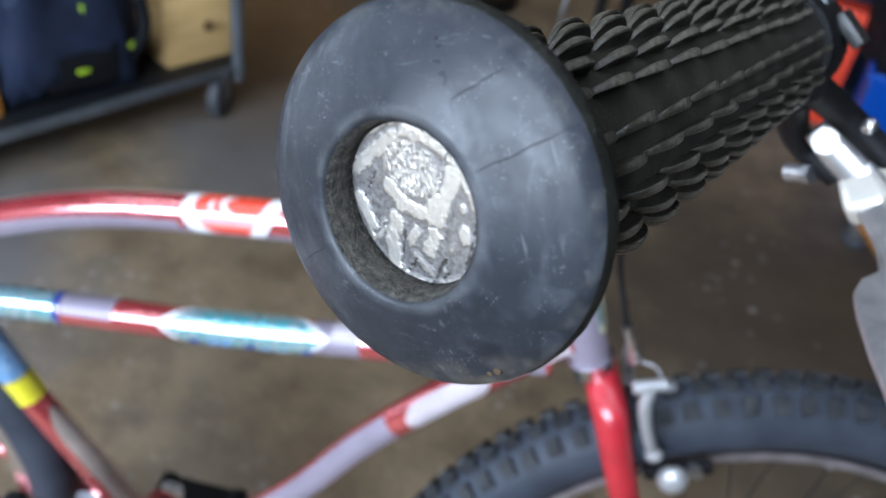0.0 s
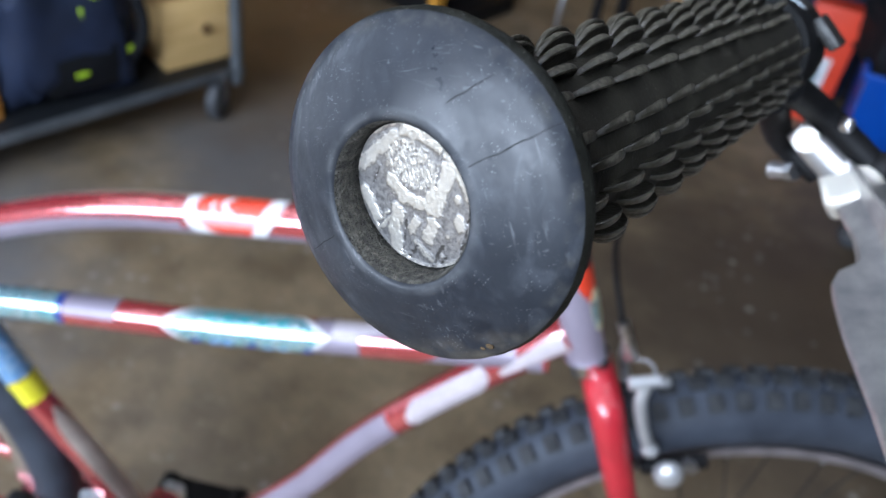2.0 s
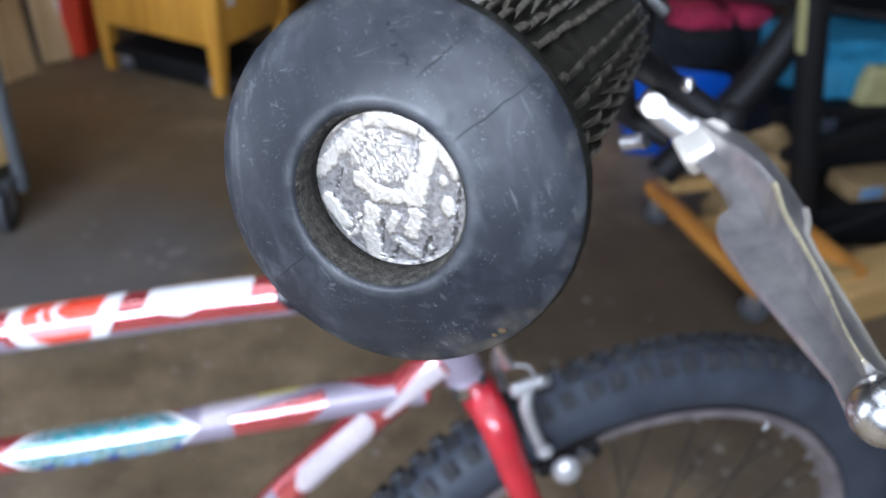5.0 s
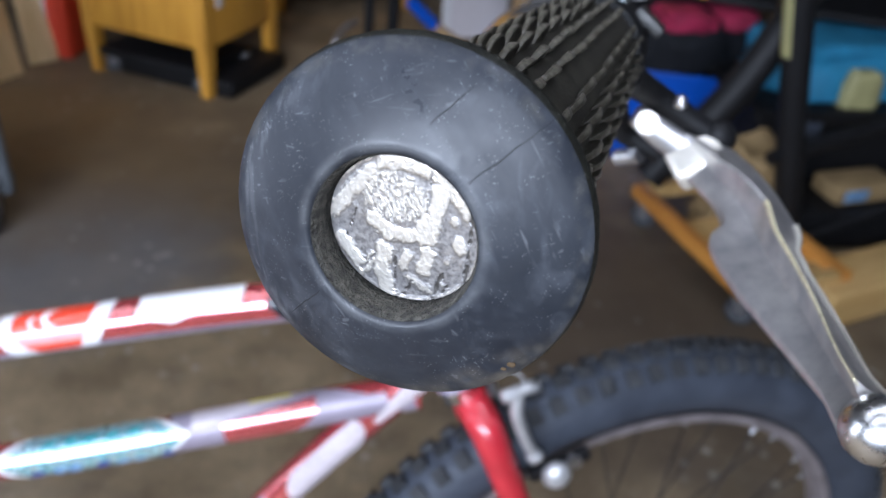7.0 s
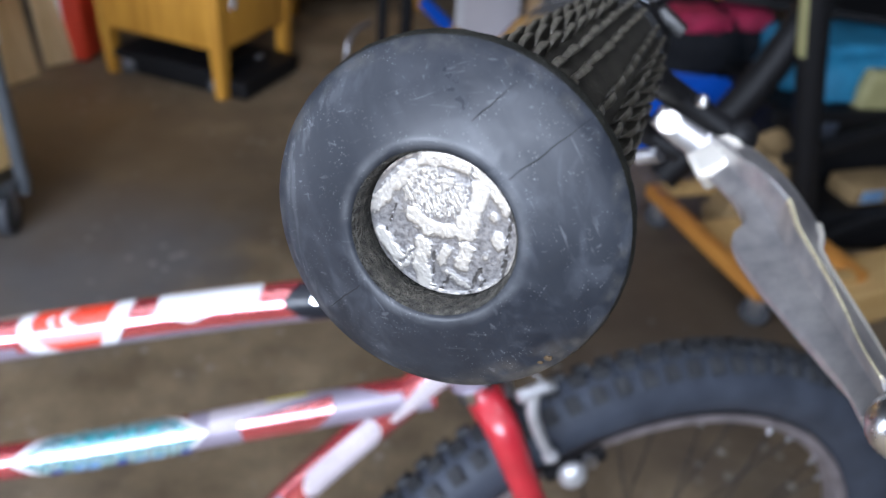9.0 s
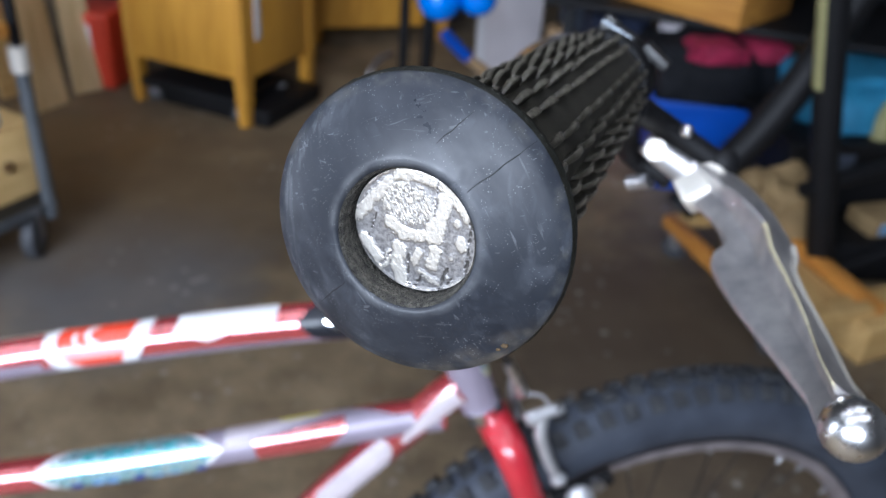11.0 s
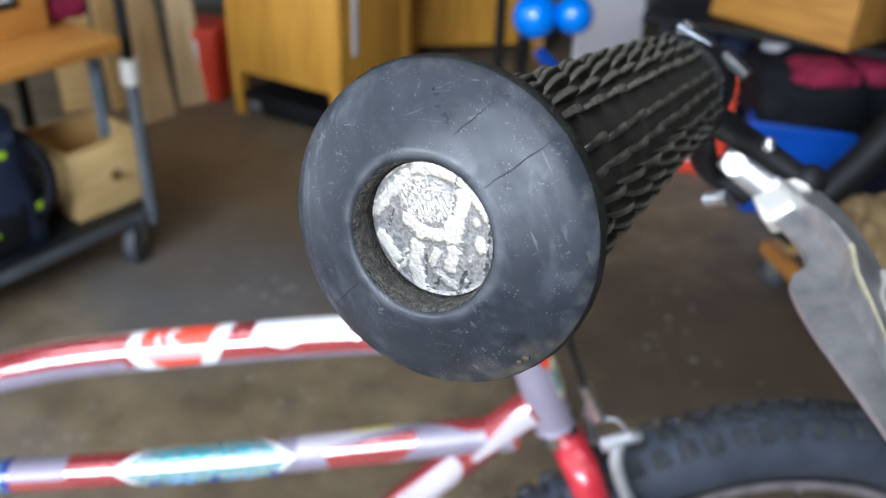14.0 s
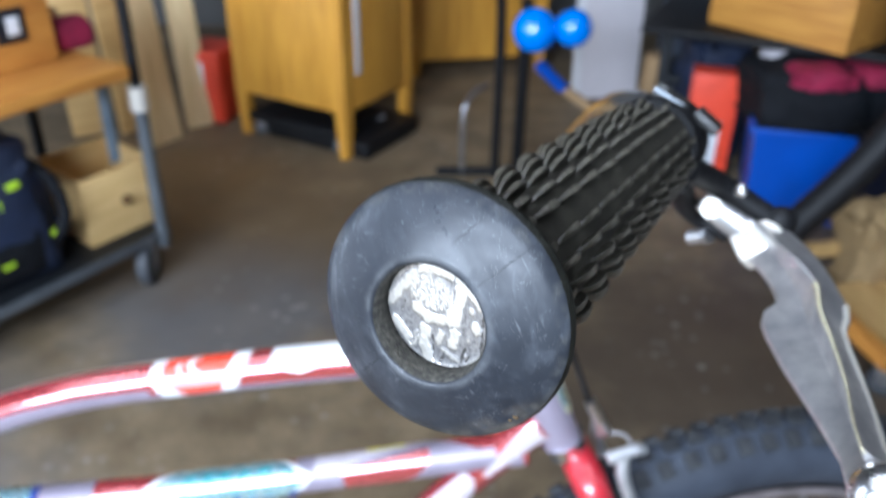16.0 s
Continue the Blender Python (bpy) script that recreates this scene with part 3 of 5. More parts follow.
# ---- fluorescent battens under the ceiling ----
M_LAMP = bpy.data.materials.new("lit_diffuser")
M_LAMP.use_nodes = True
M_LAMP.node_tree.nodes["Principled BSDF"].inputs["Emission Color"].default_value = (0.95, 0.98, 1.0, 1)
M_LAMP.node_tree.nodes["Principled BSDF"].inputs["Emission Strength"].default_value = 9.0
for ly in (-0.75, 0.20):
    for lx in (-2.30, -0.95, 0.40):
        fx = thing("ceiling_light", "white fluorescent batten fixed under the ceiling", "lamp", Matrix.Translation((lx, ly, H)), "ceiling battens")
        part("housing", cube((0, 0, -0.025), (1.20, 0.16, 0.05), 0.006), M_WHITE, fx)
        part("diffuser", cube((0, 0, -0.062), (1.14, 0.12, 0.022), 0.004), M_LAMP, fx, "lit pale diffuser")

# ---- the bicycle ----
bike = thing("bicycle", "red cruiser bicycle with vinyl decals, standing on concrete floor", "bicycle")
TUBE_R = 0.0155
TOP = [(x, 0, z - 0.009) for x, z in ((-0.66, 0.655), (-0.50, 0.728), (-0.42, 0.758), (-0.336, 0.777), (-0.21, 0.797), (-0.12, 0.808), (-0.040, 0.812))]
CANT = [(x, 0, z - 0.011) for x, z in ((-0.66, 0.600), (-0.515, 0.626), (-0.432, 0.638), (-0.31, 0.657), (-0.187, 0.681), (-0.096, 0.700), (-0.03, 0.712))]
DOWN = [(x, 0, z - 0.016) for x, z in ((-0.018, 0.748), (-0.039, 0.727), (-0.112, 0.642), (-0.177, 0.556), (-0.243, 0.448), (-0.33, 0.345), (-0.42, 0.297))]
SEAT = [(-0.62, 0, 0.70), (-0.539, 0, 0.500), (-0.46, 0, 0.355), (-0.42, 0, 0.280)]
top_tube = part("top_tube", tube(TOP, TUBE_R, 24), M_RED, bike)
cant_tube = part("lower_top_tube", tube(CANT, TUBE_R * 0.95, 24), M_RED, bike)
down_tube = part("down_tube", tube(DOWN, TUBE_R, 24), M_RED, bike)
seat_tube = part("seat_tube", tube(SEAT, TUBE_R, 24), M_RED, bike)
HEAD_A, HEAD_B = Vector((-0.049, 0, 0.840)), Vector((-0.001, 0, 0.712))
head_tube = part("head_tube", tube([HEAD_A, HEAD_B], 0.0168, 28), M_RED, bike)
axis_d = (HEAD_B - HEAD_A).normalized()
for nm, p, q in (("headset_cup", HEAD_B - axis_d * 0.003, HEAD_B + axis_d * 0.012), ("headset_nut", HEAD_A + axis_d * 0.002, HEAD_A - axis_d * 0.018)):
    part(nm, tube([p, q], (0.0195, 0.0178), 28), M_CHROME, bike, "bright metal bearing cup")
# decals
R1 = TUBE_R + 0.0005


def lens_shape(a0, a1, sharp=2.2):
    mid, half = (a0 + a1) / 2, (a1 - a0) / 2
    return lambda s: (mid - half * max(0.05, (1 - abs(2 * s - 1) ** sharp)), mid + half * max(0.05, (1 - abs(2 * s - 1) ** sharp)))


def wrap(pts, r, left, right, a0, a1, n=10, m=16):
    """A thin patch on a tube whose two ends follow left(q) and right(q), q going from a0 up to a1."""
    path = smooth_path(pts, 8) if len(pts) > 2 else [Vector(pts[0]).lerp(Vector(pts[1]), k / 20) for k in range(21)]
    fr = frames_along(path)
    L = len(fr) - 1
    rows = []
    for i in range(n + 1):
        row = []
        for j in range(m + 1):
            q = j / m
            f = (left(q) + (right(q) - left(q)) * i / n) * L
            k = max(0, min(int(f), L - 1))
            w = f - k
            p = fr[k][0].lerp(fr[k + 1][0], w)
            sd, up = fr[k][1].lerp(fr[k + 1][1], w).normalized(), fr[k][2].lerp(fr[k + 1][2], w).normalized()
            a = radians(a0 + (a1 - a0) * q)
            row.append(p + r * (math.cos(a) * sd + math.sin(a) * up))
        rows.append(row)
    return ring_mesh(bmesh.new(), rows, False, False)


def curl(c, bow, lean=0.0):
    return lambda q: c + bow * (2 * q - 1) ** 2 + lean * (q - 0.5)


part("sticker", wrap(TOP, R1, curl(0.512, 0.012, -0.010), curl(0.594, -0.004, 0.020), -28, 112), M_ORANGE, top_tube, "red-orange box sticker with white outlines")
part("sticker", wrap(TOP, R1 + 0.0003, curl(0.496, 0.012, -0.006), curl(0.512, 0.016, -0.016), -32, 112), M_WHITE, top_tube, "white curved outline")
part("sticker", wrap(TOP, R1 + 0.0003, curl(0.582, -0.002, 0.022), curl(0.598, -0.003, 0.022), -28, 112), M_WHITE, top_tube, "white curved outline")
part("sticker", wrap(TOP, R1 + 0.0003, curl(0.540, 0.006), curl(0.546, 0.010), 42, 96), M_WHITE, top_tube, "thin white curved stroke")
part("sticker", wrap(TOP, R1 + 0.0003, curl(0.528, 0.004), curl(0.532, 0.004), 42, 80), M_WHITE, top_tube, "thin white curved stroke")
# the highlight across the orange sticker, painted as a pink stripe
part("colour_panel", wrap(TOP, R1 + 0.00015, curl(0.510, 0.0), curl(0.588, 0.0), 2, 26), M_BLUSH, top_tube, "pink stripe for the highlight along the sticker")
part("sticker", sleeve(TOP, R1, 0.622, 0.748, -120, 120, shape=lambda s: (32 - 20 * math.exp(-((s - 0.28) / 0.13) ** 2) + 60 * max(0.0, s - 0.93) / 0.07, 116 - 70 * max(0.0, 0.05 - s) / 0.05)), M_WHITE, top_tube, "blank white sticker with a lobed lower edge")
part("badge", sleeve(TOP, R1, 0.775, 0.905, -120, 120, shape=lens_shape(-40, 108, 2.6)), M_BADGE, top_tube, "black oval sticker with a silver mark")
part("badge_mark", sleeve(TOP, R1 + 0.0004, 0.815, 0.865, 0, 60, shape=lens_shape(5, 62, 2.4)), M_CHROME, top_tube, "silver mark")
# grey reflection in the tube's lower half, put into the colour as lilac strips
part("colour_panel", sleeve(TOP, R1 - 0.0002, 0.49, 0.98, -150, -14), M_LILAC, top_tube, "silver-lilac strip for the reflection in the underside")
part("colour_panel", sleeve(TOP, R1 - 0.0002, 0.0, 0.49, -150, 42, shape=lambda s: (-150, 24 - 16 * s)), M_LILAC, top_tube, "silver-lilac strip for the reflection along the lower side")
part("colour_panel", sleeve(TOP, R1 - 0.0001, 0.16, 0.53, 96, 140), M_LATHPAINT, top_tube, "faded tan painted ridge")
R2 = TUBE_R * 0.95 + 0.0005
part("sticker", sleeve(CANT, R2 + 0.0012, 0.429, 0.617, -120, 130, shape=lens_shape(-60, 128, 3.2)), M_CYAN, cant_tube, "cyan foil lens-shaped sticker")
part("sticker", sleeve(CANT, R2 + 0.0004, 0.419, 0.626, -120, 140, shape=lens_shape(-66, 136, 3.2)), M_WHITE, cant_tube, "white border of a lens-shaped sticker")
for k in range(7):
    t0 = 0.456 + 0.0220 * k + 0.004 * math.sin(k * 2.3)
    part("sticker_print", wrap(CANT, R2 + 0.0016, curl(t0, 0.003, 0.006), curl(t0 + 0.012, 0.003, 0.006), -34 + 6 * math.sin(k * 1.7), -4 + 9 * math.sin(k)), M_NAVY if k % 3 == 0 else M_SKY, cant_tube, "blue printed bar")
for k in range(5):
    t0 = 0.474 + 0.022 * k
    part("sticker_print", wrap(CANT, R2 + 0.0016, curl(t0, 0.002, 0.008), curl(t0 + 0.013, 0.002, 0.008), 62, 80), M_TEAL, cant_tube, "teal printed bar")
part("colour_panel", sleeve(CANT, R2 - 0.0002, 0.606, 0.99, -150, 150), M_LILAC, cant_tube, "silver-lilac stretch")
part("colour_panel", sleeve(CANT, R2 + 0.0001, 0.665, 0.80, -80, 30, shape=lambda s: (-70 + 105 * s ** 2.5, 44 + 40 * s)), M_RED, cant_tube, "red painted flash")
part("colour_panel", sleeve(CANT, R2 + 0.0001, 0.815, 0.985, 58, 125, shape=lambda s: (112 - 54 * min(1.0, s * 2.2), 126)), M_RED, cant_tube, "red painted flash")
part("sticker", sleeve(CANT, R2 + 0.0003, 0.630, 0.81, 0, 120, shape=lambda s: (48 + 78 * s ** 1.4, 128)), M_PALELIL, cant_tube, "pale lilac crescent sticker")
part("sticker_print", sleeve(CANT, R2 + 0.0006, 0.70, 0.76, 104, 126), M_YELLOW, cant_tube, "yellow printed bar")
part("sticker", sleeve(CANT, R2, 0.10, 0.245, -130, 130), M_CYAN, cant_tube, "cyan foil band")
part("sticker", sleeve(CANT, R2, 0.245, 0.262, -130, 130), M_NAVY, cant_tube, "navy band")
# white highlight down the tube, painted as two pale strips
part("colour_panel", sleeve(DOWN, R1 - 0.0002, 0.02, 0.235, 138, 205, shape=lambda s: (132 + 34 * s ** 3, 206 - 20 * s ** 3)), M_PALELIL, down_tube, "silver-lilac stretch")
part("colour_panel", wrap(DOWN, R1, curl(0.250, 0.015, 0.02), curl(0.395, -0.015, 0.02), 122, 214), M_PALELIL, down_tube, "pale strip for the tube's white highlight")
part("colour_panel", sleeve(CANT, R2 - 0.0002, 0.264, 0.36, 20, 150), M_LILAC, cant_tube, "silver-lilac stretch")
part("colour_panel", sleeve(DOWN, R1 - 0.0002, 0.43, 0.74, 110, 216), M_LILAC, down_tube, "silver-lilac stretch")
part("colour_panel", sleeve([HEAD_A, HEAD_B], 0.0171, 0.0, 1.0, 120, 345), M_LILAC, head_tube, "silver-lilac side")
part("colour_panel", wrap([HEAD_A, HEAD_B], 0.0174, lambda q: 0.12, lambda q: 0.30 + 0.34 * q, -98, -20), M_ORANGE, head_tube, "red-orange pointed flash")
part("badge", sleeve([HEAD_A, HEAD_B], 0.0177, 0.06, 0.30, 0, 60, shape=lens_shape(-62, -14)), M_BADGE, head_tube, "dark oval head badge")
part("sticker", sleeve([HEAD_A, HEAD_B], 0.0177, 0.44, 0.76, 0, 60, shape=lens_shape(-46, -6, 5)), M_CREAM, head_tube, "yellow and blue head sticker")
part("sticker_print", sleeve([HEAD_A, HEAD_B], 0.0180, 0.52, 0.70, -44, -22), M_CYAN, head_tube, "blue printed patch")
part("band", sleeve(SEAT, R1, 0.32, 0.375, -180, 180), M_YELLOW, seat_tube, "bright yellow band")
part("band", sleeve(SEAT, R1, 0.20, 0.318, -180, 180), M_SKY, seat_tube, "blue foil band")
part("colour_panel", sleeve(SEAT, R1, 0.40, 0.80, -60, 40, shape=lens_shape(-60, 30, 6)), M_LATHPAINT, seat_tube, "faded tan painted stripe")

# fork, front wheel, turned a little away from the grip's side
WC, WR = Vector((0.2001, 0.013, 0.3503)), 0.357
WD, WN = Vector((0.916, 0.207, 0.344)).normalized(), Vector((0.194, -0.978, 0.073)).normalized()
WU = WD.cross(-WN).normalized()
wm = Matrix((WD, -WN, WU)).transposed().to_4x4()
wm.translation = WC
crown = HEAD_B + axis_d * 0.024 + WD * 0.007
part("fork_crown", tube([crown - WN * 0.030 + axis_d * 0.006, crown - WN * 0.012, crown + WN * 0.012, crown + WN * 0.030 + axis_d * 0.006], 0.0150, 20), M_FORK, bike)
for sgn in (1, -1):
    leg = [crown + WN * (0.020 * sgn) + axis_d * 0.002, crown + WN * (0.036 * sgn) + axis_d * 0.014, crown + WN * (0.042 * sgn) + axis_d * 0.060, crown + WN * (0.045 * sgn) + axis_d * 0.130 + WD * 0.002, crown + WN * (0.048 * sgn) + axis_d * 0.24 + WD * 0.012, WC + WN * (0.054 * sgn)]
    part("fork_blade", tube(leg, (0.0152, 0.0105), 20), M_FORK, bike)
TR, TW = 0.0320, 0.0315  # the tyre's half height and half width
TYRE = [(WR - 0.068, -0.013)] + [(WR - 0.0045 - TR + TR * math.sin(a), TW * math.cos(a)) for a in [math.pi * (1.22 - k * 1.44 / 26) for k in range(27)]] + [(WR - 0.068, 0.013)]
wheel = part("front_tyre", lathe(TYRE, 140), M_TYRE, bike, "black knobbly balloon tyre")
wheel.matrix_basis = wm
bm = bmesh.new()
NK = 92
for i in range(NK):
    for k, (along, w, ang, hgt) in enumerate(((0.014, 0.012, 0, 0.0045), (0.012, 0.015, 36, 0.0050), (0.012, 0.015, -36, 0.0050))):
        a = 2 * math.pi * (i + (0.5 if k in (1, 2) else 0.0) + random.uniform(-0.05, 0.05)) / NK
        q = radians(ang)
        rot = Matrix.Rotation(-a, 3, "Y") @ Matrix.Rotation(-q, 3, "X")
        c = Matrix.Rotation(-a, 3, "Y") @ Vector((0, TW * math.sin(q), WR - 0.0045 - TR + TR * math.cos(q)))
        box(bm, c, (along, w, hgt * 2), 0, rot)
part("tread", bm, M_LUG, wheel, "square rubber tread blocks", smooth=False, kind="stuff")
RR = WR - 0.0705
rim = part("rim", lathe([(RR - 0.001, -0.0130), (RR, -0.0155), (RR - 0.004, -0.0165), (RR - 0.010, -0.0150), (RR - 0.013, -0.009), (RR - 0.014, 0.0), (RR - 0.013, 0.009), (RR - 0.010, 0.0150), (RR - 0.004, 0.0165), (RR, 0.0155), (RR - 0.001, 0.0130)], 120), M_RIM, bike, "dull scratched metal rim")
rim.matrix_basis = wm
hub = part("hub", lathe([(0.004, -0.055), (0.009, -0.05), (0.009, -0.034), (0.024, -0.033), (0.024, -0.029), (0.013, -0.026), (0.013, 0.026), (0.024, 0.029), (0.024, 0.033), (0.009, 0.034), (0.009, 0.05), (0.004, 0.055)], 24), M_CHROME, bike)
hub.matrix_basis = wm
for i in range(36):
    a = 2 * math.pi * i / 36
    side = 1 if i % 2 else -1
    b = a + (0.55 if (i // 2) % 2 else -0.55)
    p = Vector((math.cos(b) * 0.022, side * 0.031, math.sin(b) * 0.022))
    q = Vector((math.cos(a) * (RR - 0.013), side * 0.003, math.sin(a) * (RR - 0.013)))
    sp = part("spoke", tube([p, q], 0.0008, 6), M_DARKST, bike)
    sp.matrix_basis = wm
    np_ = part("spoke_nipple", tube([q, q + (p - q).normalized() * 0.010], 0.0018, 8), M_STEEL, bike)
    np_.matrix_basis = wm

# front rim brake: arm with a cross head, pad, bolts, cable end
ARM = [Vector(p) for p in ((0.0455, -0.0300, 0.7240), (0.0455, -0.0335, 0.7080), (0.0500, -0.0352, 0.6930), (0.0580, -0.0362, 0.6740), (0.0672, -0.0367, 0.6570))]
FAR = WN * -0.085 + axis_d * 0.03
for off, nm in ((Vector((0, 0, 0)), "brake_arm"), (FAR, "brake_arm")):
    arm = part(nm, tube([p + off for p in ARM], (0.0056, 0.0048), 14), M_CAST, bike, "cast alloy brake arm with a cross head")
    part("arm_boss", ball(ARM[4] + off, 0.0075, None, 16, 10, (1, 0.8, 1)), M_CAST, arm)
    if off.length == 0:
        part("cross_head", tube([Vector((0.0320, -0.0335, 0.7225)), Vector((0.0455, -0.0300, 0.7262)), Vector((0.0592, -0.0275, 0.7290))], (0.0056, 0.0048), 12), M_CAST, arm)
        part("pinch_bolt", tube([Vector((0.0560, -0.0280, 0.7280)), Vector((0.0625, -0.0268, 0.7300))], 0.0056, 6), M_ALLOY, arm)
part("brake_pad", cube((0.092, -0.031, 0.640), (0.058, 0.010, 0.013), 0.004, Matrix.Rotation(radians(-30), 3, "Y")), M_BLACK, bike)
part("pad_bolt", ball((0.0890, -0.0389, 0.6350), 0.0128, None, 18, 12, (1, 0.75, 1.1)), M_CAST, bike)
part("pad_nut", tube([(0.1030, -0.0310, 0.6475), (0.1035, -0.0390, 0.6475)], 0.0070, 6), M_STEEL, bike)
part("cable_barrel", tube([(0.0323, -0.0121, 0.7310), (0.0158, -0.0130, 0.7650)], (0.0050, 0.0044), 12), M_ALLOY, bike)
part("yoke_cable", tube([(0.0323, -0.0121, 0.7310), (0.046, -0.018, 0.735), (0.0545, -0.0285, 0.728)], 0.0012, 8), M_STEEL, bike)

# ---- handlebar, grip, coin and brake lever ----
F = Vector((-0.0992, -0.4159, 1.1268))
AX = Vector((0.42530774, 0.88802425, -0.17471764)).normalized()
UP = (Vector((0, 0, 1)) - AX * AX.z).normalized()
RT = AX.cross(UP).normalized()
GM = Matrix((RT, AX, UP)).transposed().to_4x4()
GM.translation = F


def on_grip(right, along, up):
    return F + RT * right + AX * along + UP * up


GL = 0.155  # length of the grip

def swell(deg, y):
    """How far the grip swells towards the flange on its lower side."""
    d = abs((deg + 40) % 360 - 180)
    return 0.0033 * max(0.0, 1 - max(0.0, y) / 0.135) * max(0.0, math.cos(radians(min(90, d * 0.95)))) ** 0.8


bm = lathe([(0.0100, -0.0006), (0.0142, 0.004), (0.0142, 0.02), (0.0142, 0.04), (0.0142, 0.06), (0.0142, 0.08), (0.0141, 0.11), (0.0140, GL - 0.006), (0.0138, GL - 0.002), (0.0130, GL), (0.0112, GL)], 64)
for v in bm.verts:
    r = math.hypot(v.co.x, v.co.z)
    if v.co.y > 0.001:
        k = 1 + swell(math.degrees(math.atan2(v.co.x, v.co.z)), v.co.y) / r
        v.co.x, v.co.z = v.co.x * k, v.co.z * k
grip = part("handlebar_grip", bm, M_BODY, bike, "black moulded rubber handlebar grip with raised scales", m=GM)
PROFILE = [(0.0100, -0.0010), (0.0101, -0.0046), (0.0103, -0.0056), (0.0107, -0.0062), (0.0113, -0.0064), (0.0121, -0.0062), (0.0140, -0.0056), (0.0165, -0.0047), (0.0190, -0.0036), (0.0209, -0.0028), (0.0226, -0.0018), (0.0230, -0.0012), (0.0232, -0.0006), (0.02340, 0.0001), (0.02335, 0.0009), (0.0229, 0.0019), (0.0205, 0.0038), (0.0142, 0.0068)]
cap = part("end_flange", lathe(PROFILE[:12], 160), M_RUBBER, grip, "scuffed blue-grey rubber end flange")
bm = lathe(PROFILE[11:], 240)
for v in bm.verts:
    r = math.hypot(v.co.x, v.co.z)
    if 0.0231 < r:
        k = 1 + 0.0060 * noise.noise(v.co * 420) + 0.0045 * max(0.0, noise.noise(v.co * 1500))
        v.co.x, v.co.z = v.co.x * k, v.co.z * k
part("flange_rim", bm, M_EDGE, grip, "dark worn rubber edge")
part("hole_wall", lathe([(0.00995, -0.0006), (0.01002, -0.0046), (0.01022, -0.0056), (0.0105, -0.00605)], 96), M_DIRT, grip, "dusty rough hole wall")


def face_y(r):
    for (r0, y0), (r1, y1) in zip(PROFILE, PROFILE[1:]):
        if r0 <= r <= r1:
            return y0 + (y1 - y0) * (r - r0) / max(1e-9, r1 - r0)
    return 0.0


def crack(name, p, q, w=0.00012, wob=0.00022):
    """A fine split along the flange's face from p to q (right, up): a dark strip whose colour gives its shade."""
    bm = bmesh.new()
    rows = []
    p, q = Vector(p), Vector(q)
    side = Vector((-(q - p).y, (q - p).x)).normalized()
    for i in range(25):
        s = i / 24
        c = p.lerp(q, s) + side * wob * noise.noise(Vector((s * 5, p.x * 900, 2)))
        hw = w * (0.25 + 0.75 * math.sin(math.pi * min(1, s * 0.9 + 0.1)))
        rows.append([(e.x, face_y(e.length) - 0.00006, e.y) for e in (c - side * hw, c + side * hw)])
    return part(name, ring_mesh(bm, rows, False, False), M_CRACK, grip, "dark strip for the shade in a fine split")


# ---- coin ----
CO = Vector((-0.1001, -0.4186, 1.1276))
CA = Vector((math.cos(-0.034) * math.cos(1.0861), math.cos(-0.034) * math.sin(1.0861), math.sin(-0.034)))
CUP = (Vector((0, 0, 1)) - CA * CA.z).normalized()
CRT = CA.cross(CUP).normalized()
CM = Matrix((CRT, CA, CUP)).transposed().to_4x4()
CM.translation = CO


def seg_d(x, y, a, b):
    ax, ay, bx, by = *a, *b
    t = max(0, min(1, ((x - ax) * (bx - ax) + (y - ay) * (by - ay)) / max(1e-9, (bx - ax) ** 2 + (by - ay) ** 2)))
    return math.hypot(x - ax - t * (bx - ax), y - ay - t * (by - ay))


# worn ridges and knobs: start, end, half width, height
RELIEF = [((-9.4, 0.3), (-4.8, 6.8), 1.05, 0.85), ((4.0, 6.0), (2.8, 0.0), 1.5, 1.0), ((-4.0, 0.5), (-1.8, -0.9), 1.2, 1.0), ((-1.8, -0.9), (2.6, -0.2), 1.0, 1.0), ((3.4, -2.4), (3.0, -4.8), 1.1, 0.9),
          ((6.2, 2.9), (6.4, 2.5), 0.6, 0.8), ((7.0, 0.1), (7.5, -0.6), 0.9, 0.9), ((-8.2, -3.4), (-5.2, -6.6), 1.1, 0.95), ((-2.4, -3.4), (-2.6, -6.2), 1.2, 1.0), ((-2.6, -6.4), (-1.4, -9.2), 1.3, 0.9), ((-3.6, -4.6), (-5.2, -7.4), 0.8, 0.8), ((0.6, -3.6), (0.2, -5.0), 0.9, 0.8), ((1.0, -6.6), (4.6, -8.0), 0.7, 0.6)]
# fine dark scores
SCORES = [((-6.4, 1.2), (-7.4, -2.8)), ((-3.4, -4.2), (-5.2, -7.0)), ((-0.9, -4.0), (-0.6, -9.0)), ((8.4, 4.6), (8.3, -5.6)), ((1.4, -7.0), (0.6, -9.2)), ((6.6, -5.2), (5.6, -7.4)), ((5.4, -4.6), (4.4, -8.6)), ((2.8, 3.0), (3.0, 9.2))]
_strokes = random.Random(8)
for _ in range(30):
    x, y = _strokes.uniform(-8.5, 8.0), _strokes.uniform(-8.5, 2.5)
    a, n = _strokes.uniform(-2.4, -0.5), _strokes.uniform(0.8, 2.2)
    if math.hypot(x, y) < 8.6:
        RELIEF.append(((x, y), (x + n * math.cos(a), y + n * math.sin(a)), _strokes.uniform(0.15, 0.45), _strokes.uniform(0.30, 0.6)))


def soft(d, w, edge):
    q = max(0.0, min(1.0, (w - d) / edge))
    return q * q * (3 - 2 * q)


